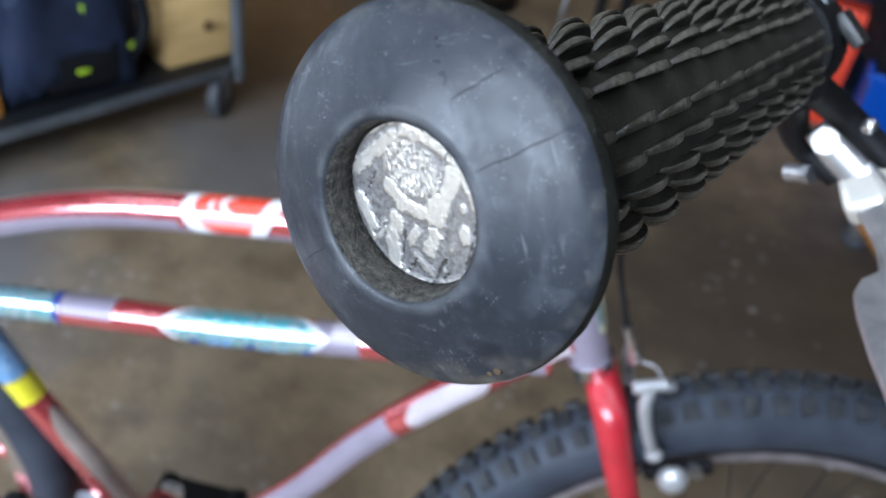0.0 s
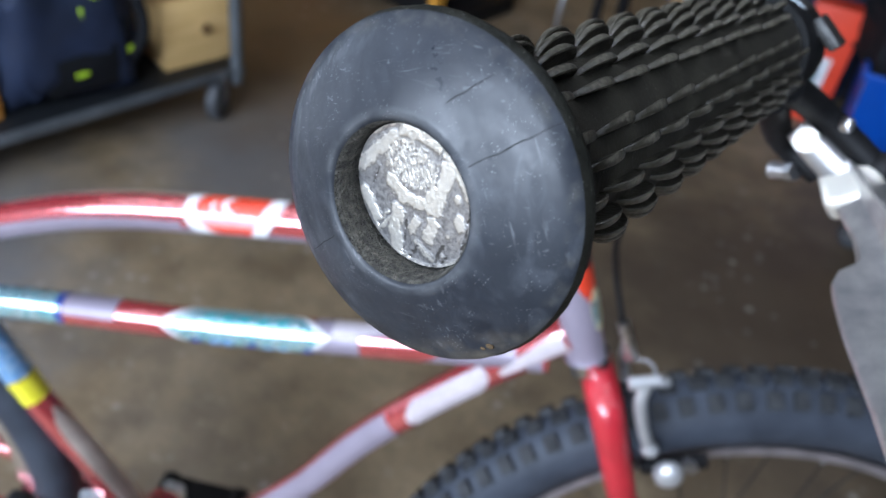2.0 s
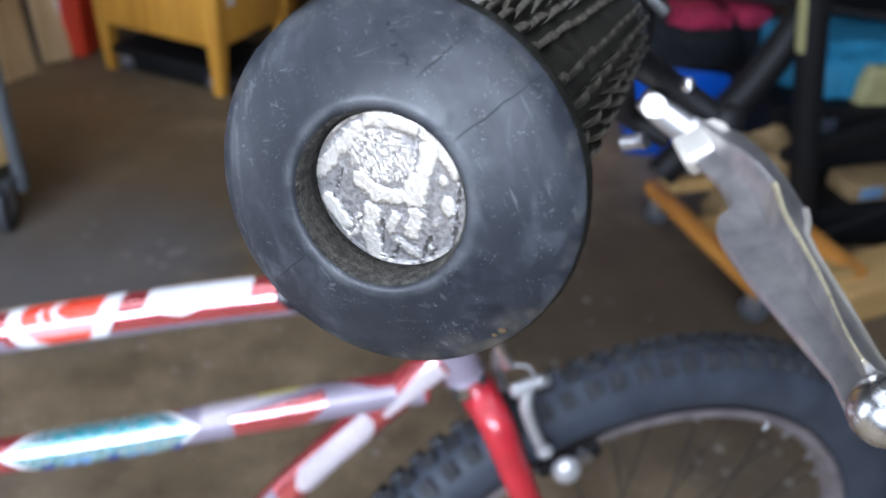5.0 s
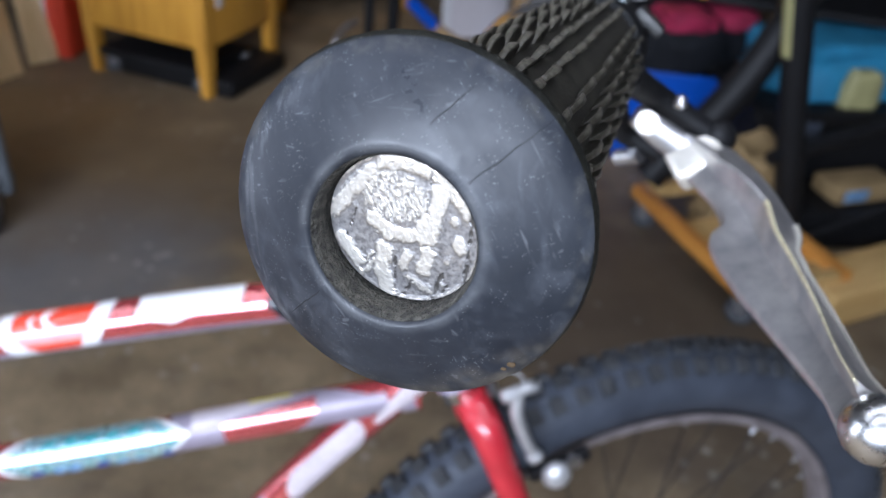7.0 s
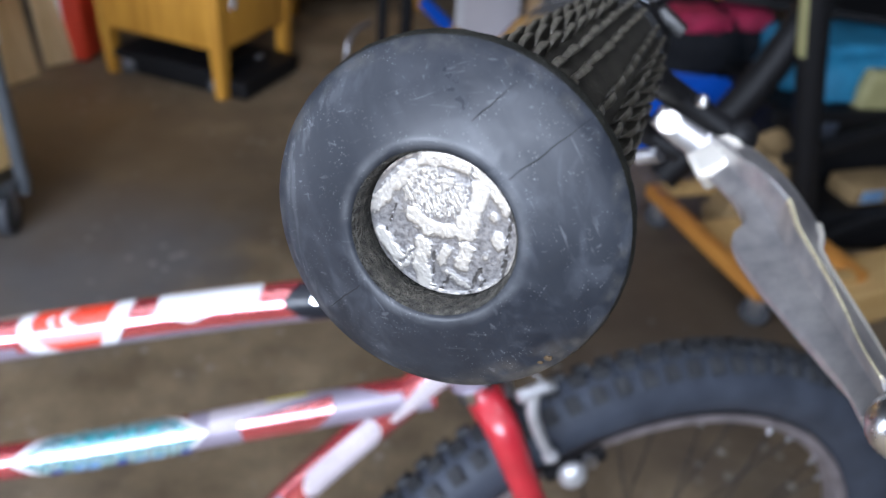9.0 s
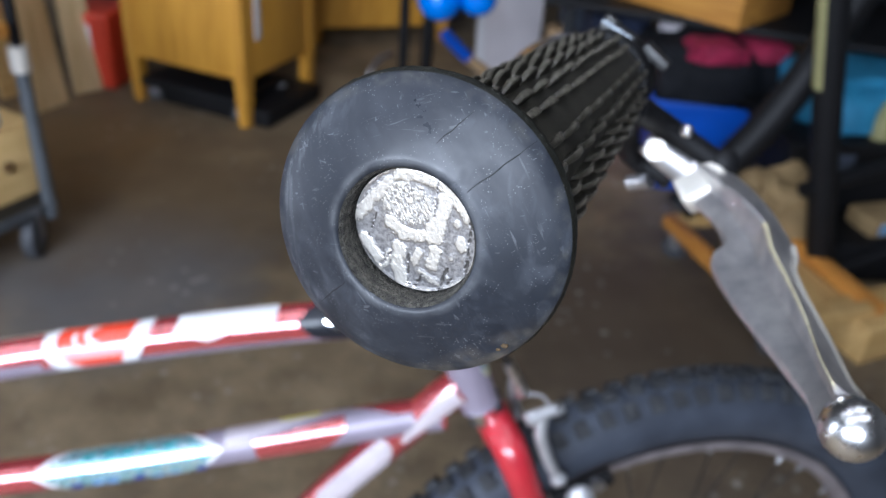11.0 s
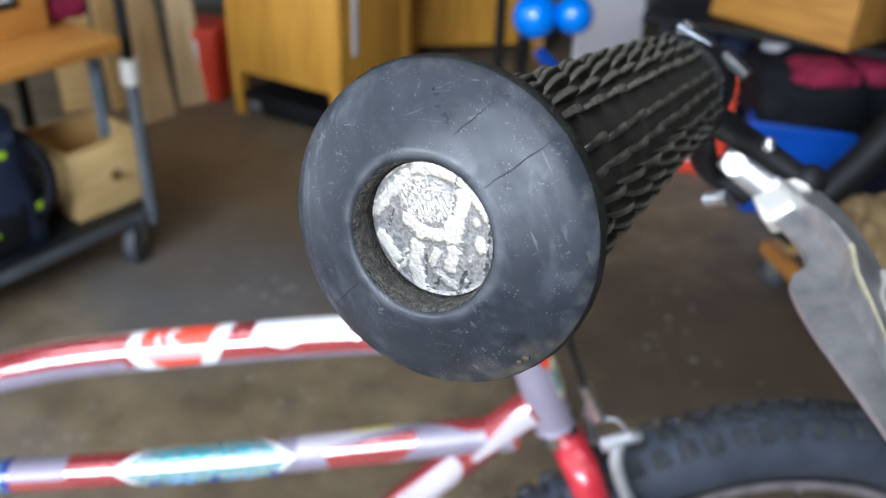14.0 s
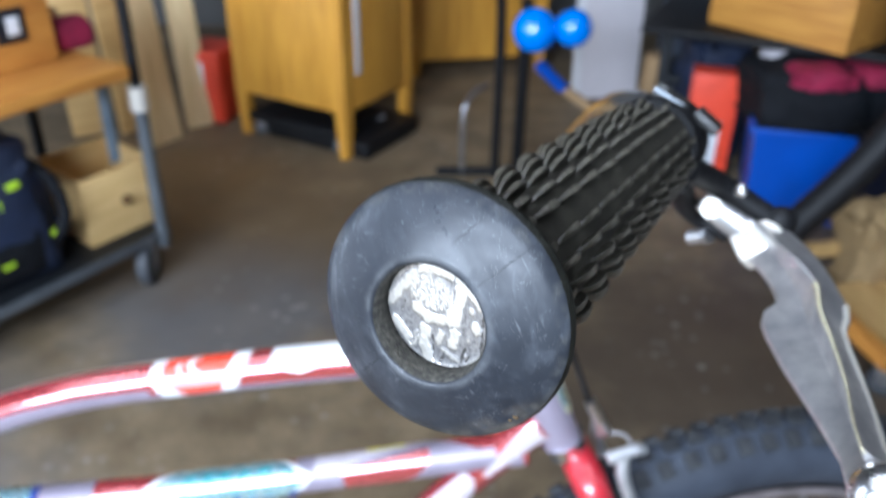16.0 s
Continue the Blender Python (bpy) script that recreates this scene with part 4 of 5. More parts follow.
def relief(x, y):
    """Abstract worn relief: a combed upper field under a bright arc, a few raised ridges and knobs, scores, fine pits."""
    warp = 0.35 * noise.noise(Vector((x * 0.8, y * 0.8, 4))) + 0.28 * noise.noise(Vector((x * 2.0, y * 2.0, 7))) + 0.16 * noise.noise(Vector((x * 5.0, y * 5.0, 5)))
    rad = math.hypot(x, y)
    h = 0.0
    for a, b, w, k in RELIEF:
        h = max(h, k * soft(seg_d(x, y, a, b) + warp, w + 0.25, 0.75))
    comb = 0.8 * noise.noise(Vector((x * 3.0 + y * 1.0, y * 0.9 - x * 0.3, 9))) + 0.9 * noise.noise(Vector((x * 7.5 + y * 2.2, y * 2.2 - x * 0.6, 3))) + 0.6 * noise.noise(Vector((x * 12.0, y * 7.0, 12)))
    top = soft(math.hypot((x + 1.6) / 5.4, (y - 4.2) / 4.2) + 0.10 * warp, 1.0, 0.35)
    h = max(h, top * (0.60 + 0.55 * comb))
    arc = soft(abs(rad - 8.8) + 0.8 * warp, 1.4, 1.0) * soft(-y, -2.4, 2.0) * soft(-x, 4.6, 1.2)
    h = max(h, arc * (0.95 + 0.35 * comb))
    lip = 0.6 * soft(9.9 - rad + 0.6 * warp, 0.8, 0.6) * soft(-x - 0.4 * y, 9.0, 4.0)
    h = max(h, lip)
    groove = 0.0
    for a, b in SCORES:
        groove = max(groove, soft(seg_d(x, y, a, b) + 0.9 * warp, 0.24, 0.18))
    pits = 0.18 * noise.noise(Vector((x * 1.1, y * 1.1, 1))) + 0.14 * noise.noise(Vector((x * 3.4, y * 3.4, 2))) + 0.10 * noise.noise(Vector((x * 8, y * 8, 6)))
    return 0.13 * h * (1 + 0.18 * comb) + 0.10 * pits + 0.012 - 0.12 * groove


bm = bmesh.new()
rings = []
for i in range(1, 105):
    r = 9.78 * (i / 104) ** 0.9
    rings.append([(r * math.cos(a) / 1000, -max(-0.14, relief(r * math.cos(a), r * math.sin(a))) / 1000, r * math.sin(a) / 1000) for a in (2 * math.pi * k / 320 for k in range(320))])
rings.append([(9.80 * math.cos(a) / 1000, 0.0006, 9.80 * math.sin(a) / 1000) for a in (2 * math.pi * k / 320 for k in range(320))])
rings.append([(9.80 * math.cos(a) / 1000, 0.0015, 9.80 * math.sin(a) / 1000) for a in (2 * math.pi * k / 320 for k in range(320))])
ring_mesh(bm, rings)
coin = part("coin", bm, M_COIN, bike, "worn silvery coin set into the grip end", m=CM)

crack("crack", (-0.0085, -0.0090), (-0.0138, -0.0150), 0.00008)
crack("crack", (0.0081, 0.0090), (0.0160, 0.0173), 0.00008)
crack("crack", (0.0026, 0.0145), (0.0067, 0.0194), 0.00008)
crumb = ball((0.0161, face_y(0.0214) - 0.0001, -0.0140), 0.0005, None, 14, 10, (1.2, 0.6, 0.8))
ball((0.0152, face_y(0.0213) - 0.00005, -0.0149), 0.00028, crumb, 10, 8, (1.4, 0.6, 0.8))
for v in crumb.verts:
    v.co += Vector((noise.noise(v.co * 3000), 0, noise.noise(v.co * 3000 + Vector((5, 0, 0))))) * 0.00016
part("dirt_crumb", crumb, M_CRUMB, grip, "brown speck of dried dirt")

# scales of the grip: upright leaf-shaped fins in staggered rows
def scale_mesh(lean, tall):
    bm = bmesh.new()
    rings = []
    for k in range(13):
        s = k / 12
        h = tall * max(0.02, 1 - abs(2 * s - 1) ** 2.2) ** 0.55
        w = 0.0010 * (0.40 + 0.55 * max(0.0, 1 - (2 * s - 1) ** 2))
        y = (s - 0.5) * 0.0128
        rings.append([(u * w + lean * v * h, y, v * h - 0.0003) for u, v in ((-1.3, -0.12), (-0.55, 0.22), (-0.42, 0.58), (-0.62, 0.78), (-0.90, 0.88), (-0.70, 0.97), (0.0, 1.0), (0.70, 0.97), (0.90, 0.88), (0.62, 0.78), (0.42, 0.58), (0.55, 0.22), (1.3, -0.12))])
    first = part("scale", ring_mesh(bm, rings), M_SCALE, grip)
    me = first.data
    bpy.data.objects.remove(first)
    return me


mesh_upper, mesh_lower = scale_mesh(0.30, 0.0039), scale_mesh(-0.36, 0.0037)
ROWS_N, STEP = 26, 0.0138
for i in range(ROWS_N):
    deg = 360 * i / ROWS_N
    if 36 < deg < 50 or 205 < deg < 240:
        continue
    for j in range(-1, 12):
        y = 0.0130 + STEP * (j + (0.5 if i % 2 else 0.0))
        if not 0.004 < y < GL - 0.009:
            continue
        ob = new("scale", mesh_lower if 50 < deg < 205 else mesh_upper)
        ob.parent = grip
        ob.matrix_basis = Matrix.Rotation(radians(deg + random.uniform(-0.8, 0.8)), 4, "Y") @ Matrix.Translation((0, y + random.uniform(-0.0003, 0.0003), 0.0137 + swell(deg, y)))

# bar from the grip to the stem
BAR = [on_grip(0, 0.004, 0), on_grip(0, GL * 0.5, 0), on_grip(0, GL + 0.022, 0), on_grip(-0.006, GL + 0.060, -0.006), (-0.022, -0.150, 1.060), (-0.045, -0.060, 0.975), (-0.068, 0.0, 0.930)]
part("handlebar", tube(BAR, 0.0111, 20), M_CHROME, bike, "chromed swept handlebar")
part("stem", tube([HEAD_A - axis_d * 0.005, Vector((-0.068, 0, 0.930)) - axis_d * 0.012], 0.0125, 18), M_CHROME, bike)

# lever clamp and body
part("lever_clamp", lathe([(0.0112, GL + 0.001), (0.0150, GL + 0.001), (0.0160, GL + 0.003), (0.0160, GL + 0.018), (0.0150, GL + 0.020), (0.0112, GL + 0.020)], 40), M_BLACK, bike, "black lever clamp", m=GM)
part("clamp_band", cube((0.0030, GL + 0.011, 0.0150), (0.0105, 0.010, 0.0030), 0.0010, Matrix.Rotation(radians(22), 3, "Y")), M_WORNBLK, bike, "worn black clamp strap with bare metal edges", m=GM)
part("clamp_band", cube((0.0150, GL + 0.012, 0.0095), (0.0100, 0.010, 0.0034), 0.0010, Matrix.Rotation(radians(34), 3, "Y")), M_WORNBLK, bike, "worn black clamp strap with bare metal edges", m=GM)
part("clamp_edge", tube([on_grip(-0.0030, GL + 0.0058, 0.0183), on_grip(0.0072, GL + 0.0058, 0.0142)], 0.0007, 8), M_CARTST, bike, "bare metal edge of the strap")
part("clamp_bolt", tube([on_grip(-0.002, GL + 0.011, 0.0150), on_grip(0.000, GL + 0.011, 0.0190)], 0.0030, 6), M_WORNBLK, bike)
SC, CL, CR, WA, BA = Vector((-0.0019, -0.2649, 1.0696)), Vector((0.0102, -0.2655, 1.0541)), Vector((0.0136, -0.2755, 1.0700)), Vector((-0.0077, -0.3369, 1.0672)), Vector((0.0228, -0.3738, 1.0400))
mid = (CL + CR) / 2
body_dir = (mid - SC).normalized()
LSIDE = Vector((0.155, -0.62, 0.77)).normalized()
for off, end in ((0.0115, 0.020), (-0.0115, 0.014)):
    part("lever_prong", tube([on_grip(0.010, GL + 0.012, -0.010) + LSIDE * off * 0.4, SC + LSIDE * off - body_dir * 0.004 + Vector((0, 0.006, 0)), SC + LSIDE * off + body_dir * end + Vector((0, 0.008, 0))], (0.0050, 0.0040), 14), M_BLACK, bike, "black lever bracket prong")
part("pivot_boss", ball(SC + LSIDE * 0.0125 + body_dir * 0.022 + Vector((0, 0.008, 0)), 0.0060, None, 18, 12, (1, 0.8, 1)), M_BLACK, bike)
part("bracket_screw", ball(SC + LSIDE * 0.0165 + body_dir * 0.002 + Vector((0, 0.004, 0)), 0.0024, None, 12, 8), M_ALLOY, bike)
AN = Vector((-0.0037, -0.2507, 1.0509))
adjuster = part("cable_adjuster", tube([AN - LSIDE * 0.002 - body_dir * 0.001, AN + LSIDE * 0.004 + body_dir * 0.002], (0.0030, 0.0026), 16), M_LEVER, bike, "bright knurled cable adjuster")
part("adjuster_nut", tube([AN + LSIDE * 0.004 + body_dir * 0.002, AN + LSIDE * 0.0065 + body_dir * 0.0033], 0.0032, 6), M_STEEL, adjuster)
part("pivot_screw", tube([SC - body_dir * 0.002, SC - body_dir * 0.002 + Vector((-0.0026, -0.0054, 0.0026))], 0.0038, 20), M_BRIGHT, bike)


def table(rows, f):
    """A value read from rows of (place, value), with straight lines between."""
    for (a, u), (b, v) in zip(rows, rows[1:]):
        if f <= b:
            return u + (v - u) * max(0.0, f - a) / (b - a)
    return rows[-1][1]


def blade(path, left, right, thick, side_hint, prof, tilt=((0, 0.0), (1, 0.0)), deep=None, start=0.0):
    """A lever blade swept along a path; prof lists (across, out) points of its section, left and right its half widths. tilt turns the section towards deep along the way."""
    P = smooth_path(path, 14)
    bm = bmesh.new()
    rows = []
    m = len(P) - 1
    for i, p in enumerate(P):
        t = (P[min(i + 1, m)] - P[max(i - 1, 0)]).normalized()
        f = i / m
        if f < start:
            continue
        k = table(tilt, f)
        s = side_hint + deep * k if deep is not None else side_hint.copy()
        s -= t * s.dot(t)
        s.normalize()
        nrm = t.cross(s)
        wl, wr, h = (table(q, f) * (1 + k * k) ** 0.5 if j < 2 else table(q, f) for j, q in enumerate((left, right, thick)))
        rows.append([p + s * ((wr if c > 0 else wl) * 2 * c) + nrm * (h * d) for c, d in prof])
    return ring_mesh(bm, rows)


OVAL = [(0.5 * math.copysign(abs(math.cos(a)) ** 0.6, math.cos(a)), 0.5 * math.copysign(abs(math.sin(a)) ** 0.6, math.sin(a))) for a in (2 * math.pi * j / 16 for j in range(16))]
RIDGED = [(-0.50, 0.00), (-0.49, 0.13), (-0.44, 0.20), (-0.30, 0.22), (0.00, 0.26), (0.06, 0.42), (0.09, 0.70), (0.12, 0.82), (0.16, 0.82), (0.19, 0.72), (0.22, 0.56), (0.34, 0.34), (0.45, 0.13), (0.50, 0.00), (0.46, -0.24), (0.20, -0.40), (-0.36, -0.34), (-0.47, -0.18)]
LEV = [Vector(p) for p in ((0.0119, -0.2705, 1.0621), (0.0152, -0.2943, 1.0602), (0.0133, -0.3205, 1.0569), (0.0088, -0.3611, 1.0584), (0.0022, -0.3910, 1.0636))]
EYE_SIDE = Vector((-0.11, -0.51, 1.18))
away = (LEV[2] - EYE_SIDE).normalized()
side = away.cross((LEV[4] - LEV[0]).normalized()).normalized()
LEFT = ((0, 0.0072), (0.10, 0.0070), (0.20, 0.0066), (0.30, 0.0058), (0.37, 0.0052), (0.40, 0.0060), (0.43, 0.0088), (0.47, 0.0100), (0.52, 0.0098), (0.62, 0.0086), (0.75, 0.0070), (0.92, 0.0056), (1, 0.0064))
RIGHT = ((0, 0.0080), (0.08, 0.0100), (0.20, 0.0108), (0.30, 0.0112), (0.42, 0.0112), (0.48, 0.0102), (0.53, 0.0078), (0.60, 0.0068), (0.75, 0.0062), (0.92, 0.0056), (1, 0.0064))
TILT = ((0, 0.0), (0.20, 0.1), (0.42, 0.85), (0.60, 0.85), (0.80, 0.5), (1, 0.1))
lever = part("brake_lever", blade(LEV, LEFT, RIGHT, ((0, 0.012), (0.3, 0.013), (1, 0.011)), -side, RIDGED, TILT, away), M_LEVER, bike, "worn alloy brake lever with a ball end")
# bead on the rubbed ridge; its gold colour carries the ridge's highlight
BEAD = [(0.135 + 0.030 * math.cos(a), 0.79 + 0.11 * math.sin(a)) for a in (2 * math.pi * j / 10 for j in range(10))]
part("ridge", blade(LEV, LEFT, RIGHT, ((0, 0.012), (0.3, 0.013), (1, 0.011)), -side, BEAD, TILT, away, 0.40), M_RUBBED, lever, "rubbed ridge with its golden highlight in the colour")
LIP = [(0.455 + 0.040 * math.cos(a), 0.10 + 0.13 * math.sin(a)) for a in (2 * math.pi * j / 10 for j in range(10))]
part("lip", blade(LEV, LEFT, RIGHT, ((0, 0.012), (0.3, 0.013), (1, 0.011)), -side, LIP, TILT, away, 0.42), M_BRIGHT, lever, "bright rolled edge")
part("pivot_link", blade([SC - body_dir * 0.007, SC + body_dir * 0.006, mid + body_dir * 0.006], ((0, 0.0036), (0.3, 0.0048), (1, 0.0058)), ((0, 0.0036), (0.3, 0.0048), (1, 0.0058)), ((0, 0.007), (1, 0.010)), -side, OVAL), M_LEVER, bike)
part("lever_ball", ball((0.0010, -0.3962, 1.0650), 0.0073), M_ALLOY, bike)
part("lever_block", cube((0, 0, 0), (0.0175, 0.0130, 0.012), 0.003, None, 3), M_BRIGHT, bike, m=Matrix.Translation(LEV[0] + (LEV[1] - LEV[0]).normalized() * 0.003) @ Matrix((-side, (LEV[1] - LEV[0]).normalized(), -away)).transposed().to_4x4())
part("brake_cable", tube([on_grip(0.004, 0.150, -0.020), (-0.026, -0.185, 1.040), (-0.020, -0.085, 0.930), (-0.0060, -0.010, 0.826), (0.0158, -0.0130, 0.764)], 0.0024, 10), M_BLACK, bike, "black brake cable housing")

# cranks, pedals, rear half
bb = Vector((-0.42, 0, 0.28))
part("bottom_bracket", lathe([(0.021, -0.04), (0.023, -0.036), (0.023, 0.036), (0.021, 0.04)], 24, cap=True), M_RED, bike, m=Matrix.Translation(bb))
part("chainring", lathe([(0.02, -0.052), (0.085, -0.052), (0.090, -0.050), (0.085, -0.048), (0.02, -0.048)], 60), M_STEEL, bike, m=Matrix.Translation(bb))
for sy, sz in ((-1, 1), (1, -1)):
    part("crank_arm", blade([bb + Vector((0, 0.060 * sy, 0)), bb + Vector((-0.006, 0.066 * sy, 0.085 * sz)), bb + Vector((-0.012, 0.075 * sy, 0.165 * sz))], ((0, 0.013), (1, 0.011)), ((0, 0.013), (1, 0.011)), ((0, 0.012), (1, 0.012)), Vector((1, 0, 0)), OVAL), M_ALLOY, bike)
    pc = bb + Vector((-0.012, 0.135 * sy, 0.165 * sz))
    pd = part("pedal", cube(pc, (0.090, 0.085, 0.020), 0.006), M_BLACK, bike, "black plastic block pedal")
    for dx in (-0.052, 0.052):
        part("pedal_tread", cube(pc + Vector((dx, 0, 0.006)), (0.026, 0.080, 0.034), 0.010, None, 3), M_BLACK, pd)
RW = Vector((-0.86, 0, 0.346))
for sgn in (1, -1):
    part("chain_stay", tube([bb + Vector((-0.02, 0.02 * sgn, 0)), RW + Vector((0.15, 0.045 * sgn, -0.02)), RW + Vector((0, 0.055 * sgn, 0))], (0.011, 0.008), 14), M_RED, bike)
    part("seat_stay", tube([Vector((-0.61, 0.018 * sgn, 0.665)), Vector((-0.72, 0.042 * sgn, 0.53)), RW + Vector((0, 0.055 * sgn, 0))], (0.009, 0.007), 14), M_RED, bike)
part("rear_tyre", lathe([(WR - 0.047, -0.014)] + [(WR - 0.027 + 0.0255 * math.sin(a), 0.026 * math.cos(a)) for a in [math.pi * (1.18 - k * 1.36 / 22) for k in range(23)]] + [(WR - 0.047, 0.014)], 90), M_TYRE, bike, "black balloon tyre", m=Matrix.Translation(RW))
part("rear_rim", lathe([(WR - 0.047, -0.014), (WR - 0.062, -0.015), (WR - 0.073, 0.0), (WR - 0.062, 0.015), (WR - 0.047, 0.014)], 90), M_CHROME, bike, m=Matrix.Translation(RW))
part("rear_hub", lathe([(0.004, -0.06), (0.016, -0.03), (0.016, 0.03), (0.004, 0.06)], 24), M_CHROME, bike, m=Matrix.Translation(RW))
part("seat_post", tube([(-0.62, 0, 0.70), (-0.655, 0, 0.80)], 0.0125, 16), M_CHROME, bike)
part("saddle", lumpy((-0.69, 0, 0.84), (0.14, 0.09, 0.05), 0.08, 3, 3), M_BLACK, bike, "black padded saddle")


# ---- wooden cabinet on legs ----
def cabinet(name, label, p, ang, w, d, h, leg, m=M_HONEY, strip=False):
    ob = thing(name, label, "cabinet", Matrix.Translation(p) @ pose(0, 0, 0, 0, 0, ang))
    part("side_panel", cube((w / 2, 0.012, leg + (h - leg) / 2), (w - 0.05, 0.02, h - leg - 0.01), 0.003), m, ob)
    part("front_panel", cube((w - 0.012, d / 2, leg + (h - leg) / 2), (0.02, d - 0.05, h - leg - 0.01), 0.003), m, ob)
    part("back_panel", cube((w / 2, d - 0.012, leg + (h - leg) / 2), (w - 0.05, 0.02, h - leg - 0.01), 0.003), m, ob)
    part("end_panel", cube((0.012, d / 2, leg + (h - leg) / 2), (0.02, d - 0.05, h - leg - 0.01), 0.003), m, ob)
    part("bottom", cube((w / 2, d / 2, leg + 0.012), (w - 0.04, d - 0.04, 0.018), 0.002), m, ob)
    part("tabletop", cube((w / 2, d / 2, h + 0.012), (w + 0.04, d + 0.04, 0.025), 0.005), m, ob)
    for x in (0.022, w - 0.022):
        for y in (0.022, d - 0.022):
            bm = bmesh.new()
            rows = []
            for z, s in ((0, 0.017), (leg, 0.023), (h, 0.023)):
                rows.append([(x - s, y - s, z), (x + s, y - s, z), (x + s, y + s, z), (x - s, y + s, z)])
            part("leg", ring_mesh(bm, rows), m, ob, smooth=False)
    if strip:
        part("tape_strip", cube((w + 0.0005, 0.085, leg + 0.33), (0.003, 0.030, 0.40), 0.0005), M_WHITE, ob, "faded pale strip down the panel")
    return ob


cab_ang = math.degrees(math.atan2(2.157 - 2.401, -0.476 + 0.911))
cabinet("wooden_cabinet", "honey-coloured wooden cabinet on square tapered legs", (-0.911, 2.401, 0), cab_ang, 0.50, 0.43, 0.86, 0.165, strip=True)
cabinet("wooden_cabinet", "honey-coloured wooden cabinet standing behind another", (-0.30, 3.08, 0), 12, 0.62, 0.42, 0.86, 0.07)


def caster(name, parent, p, r=0.045, w=0.026, label="grey rubber caster wheel in a metal fork"):
    ob = part(name, lathe([(r * 0.5, -w / 2), (r - 0.005, -w / 2), (r, -w / 2 + 0.005), (r, w / 2 - 0.005), (r - 0.005, w / 2), (r * 0.5, w / 2)], 32), M_GREYRUB, parent, label, m=Matrix.Translation(p) @ pose(0, 0, 0, 0, 0, 35))
    part("wheel_disc", lathe([(0.006, -w / 2 - 0.002), (r * 0.52, -w / 2 - 0.001), (r * 0.52, w / 2 + 0.001), (0.006, w / 2 + 0.002)], 24), M_CARTST, ob, "grey hub disc")
    bm = bmesh.new()
    box(bm, (0.0, -w / 2 - 0.006, r * 0.55), (0.03, 0.003, r * 1.3), 0.001)
    box(bm, (0.0, w / 2 + 0.006, r * 0.55), (0.03, 0.003, r * 1.3), 0.001)
    box(bm, (0.0, 0, r * 1.2), (0.05, w + 0.02, 0.004), 0.001)
    part("caster_fork", bm, M_STEEL, ob)
    return ob


# low black dolly under the cabinet
dl = thing("floor_dolly", "low black dolly pushed under the wooden cabinet", "dolly", Matrix.Translation((-0.62, 2.42, 0)) @ pose(0, 0, 0, 0, 0, cab_ang))
part("deck", cube((0, 0, 0.075), (0.42, 0.30, 0.03), 0.008), M_BLACK, dl)
for sx in (-0.17, 0.20):
    for sy in (-0.12, 0.12):
        caster("caster", dl, (sx, sy, 0.03), 0.03, 0.02)

# red fuel-can-like box by the wall
rc = thing("red_can", "upright red plastic can with pale lettering bars", "can", Matrix.Translation((-1.045, 2.60, 0)) @ pose(0, 0, 0, 0, 0, -12))
part("body", cube((0, 0, 0.140), (0.17, 0.22, 0.28), 0.02, None, 3), M_REDPL, rc)
part("label_bar", cube((0.0, -0.1105, 0.16), (0.03, 0.003, 0.16), 0.0005), M_WHITE, rc, "pale lettering bar")

# boards that lean on the wall
for k, (x, y, w, h, c) in enumerate(((-1.16, 2.30, 0.13, 1.1, 0), (-1.30, 2.42, 0.15, 1.25, 1), (-1.08, 2.46, 0.10, 0.62, 0), (-1.46, 2.36, 0.14, 1.2, 0))):
    tagged(part("leaning_board", cube((0, 0, h / 2), (w, 0.022, h), 0.003), M_LATH if k % 2 == 0 else M_PINE, m=Matrix.Translation((x, y, 0)) @ pose(0, 0, 0, -7, 0, 55 - 9 * k)), "weathered tan board standing on end", "board", "boards on end")

# ---- metal trolley with two decks ----
CART_A = 57.0
cart = thing("trolley", "two-deck metal and wood trolley on casters", "trolley", Matrix.Translation((-0.866, 1.370, 0)) @ pose(0, 0, 0, 0, 0, CART_A))
# local: x runs back along the long edge from near to far, y to the left
CL_, CW_ = 0.95, 0.50
part("lower_deck", cube((-CL_ / 2 + 0.02, CW_ / 2, 0.135), (CL_, CW_, 0.028), 0.004), M_DARKST, cart)
part("deck_edge", cube((-CL_ / 2 + 0.02, -0.004, 0.134), (CL_, 0.008, 0.026), 0.002), M_CARTST, cart, "scuffed pale steel deck edge")
part("upper_deck", cube((-CL_ / 2 - 0.015, CW_ / 2 - 0.01, 0.590), (CL_ - 0.04, CW_ + 0.05, 0.032), 0.005), M_SHELF, cart, "orange-stained timber deck")
for x in (0.0, -CL_ + 0.06):
    for y in (0.0, CW_):
        part("post", tube([(x, y, 0.10), (x, y, 0.51)], 0.0165, 16), M_DARKST if y else M_CARTST, cart, "grey steel post")
        part("post_top", tube([(x, y, 0.50), (x, y, 1.05)], 0.0135, 16), M_BLACKST, cart, "black inner post")
        part("post_collar", tube([(x, y, 0.480), (x, y, 0.540)], 0.023, 16), M_BRIGHT, cart, "bright collar")
        caster("caster", cart, (x - 0.045, y + 0.02, 0.060), 0.060, 0.032)
part("strut", cube((-0.055, 0.06, 0.45), (0.028, 0.006, 0.21), 0.002), M_STRUT, cart, "flat blue-grey strut")


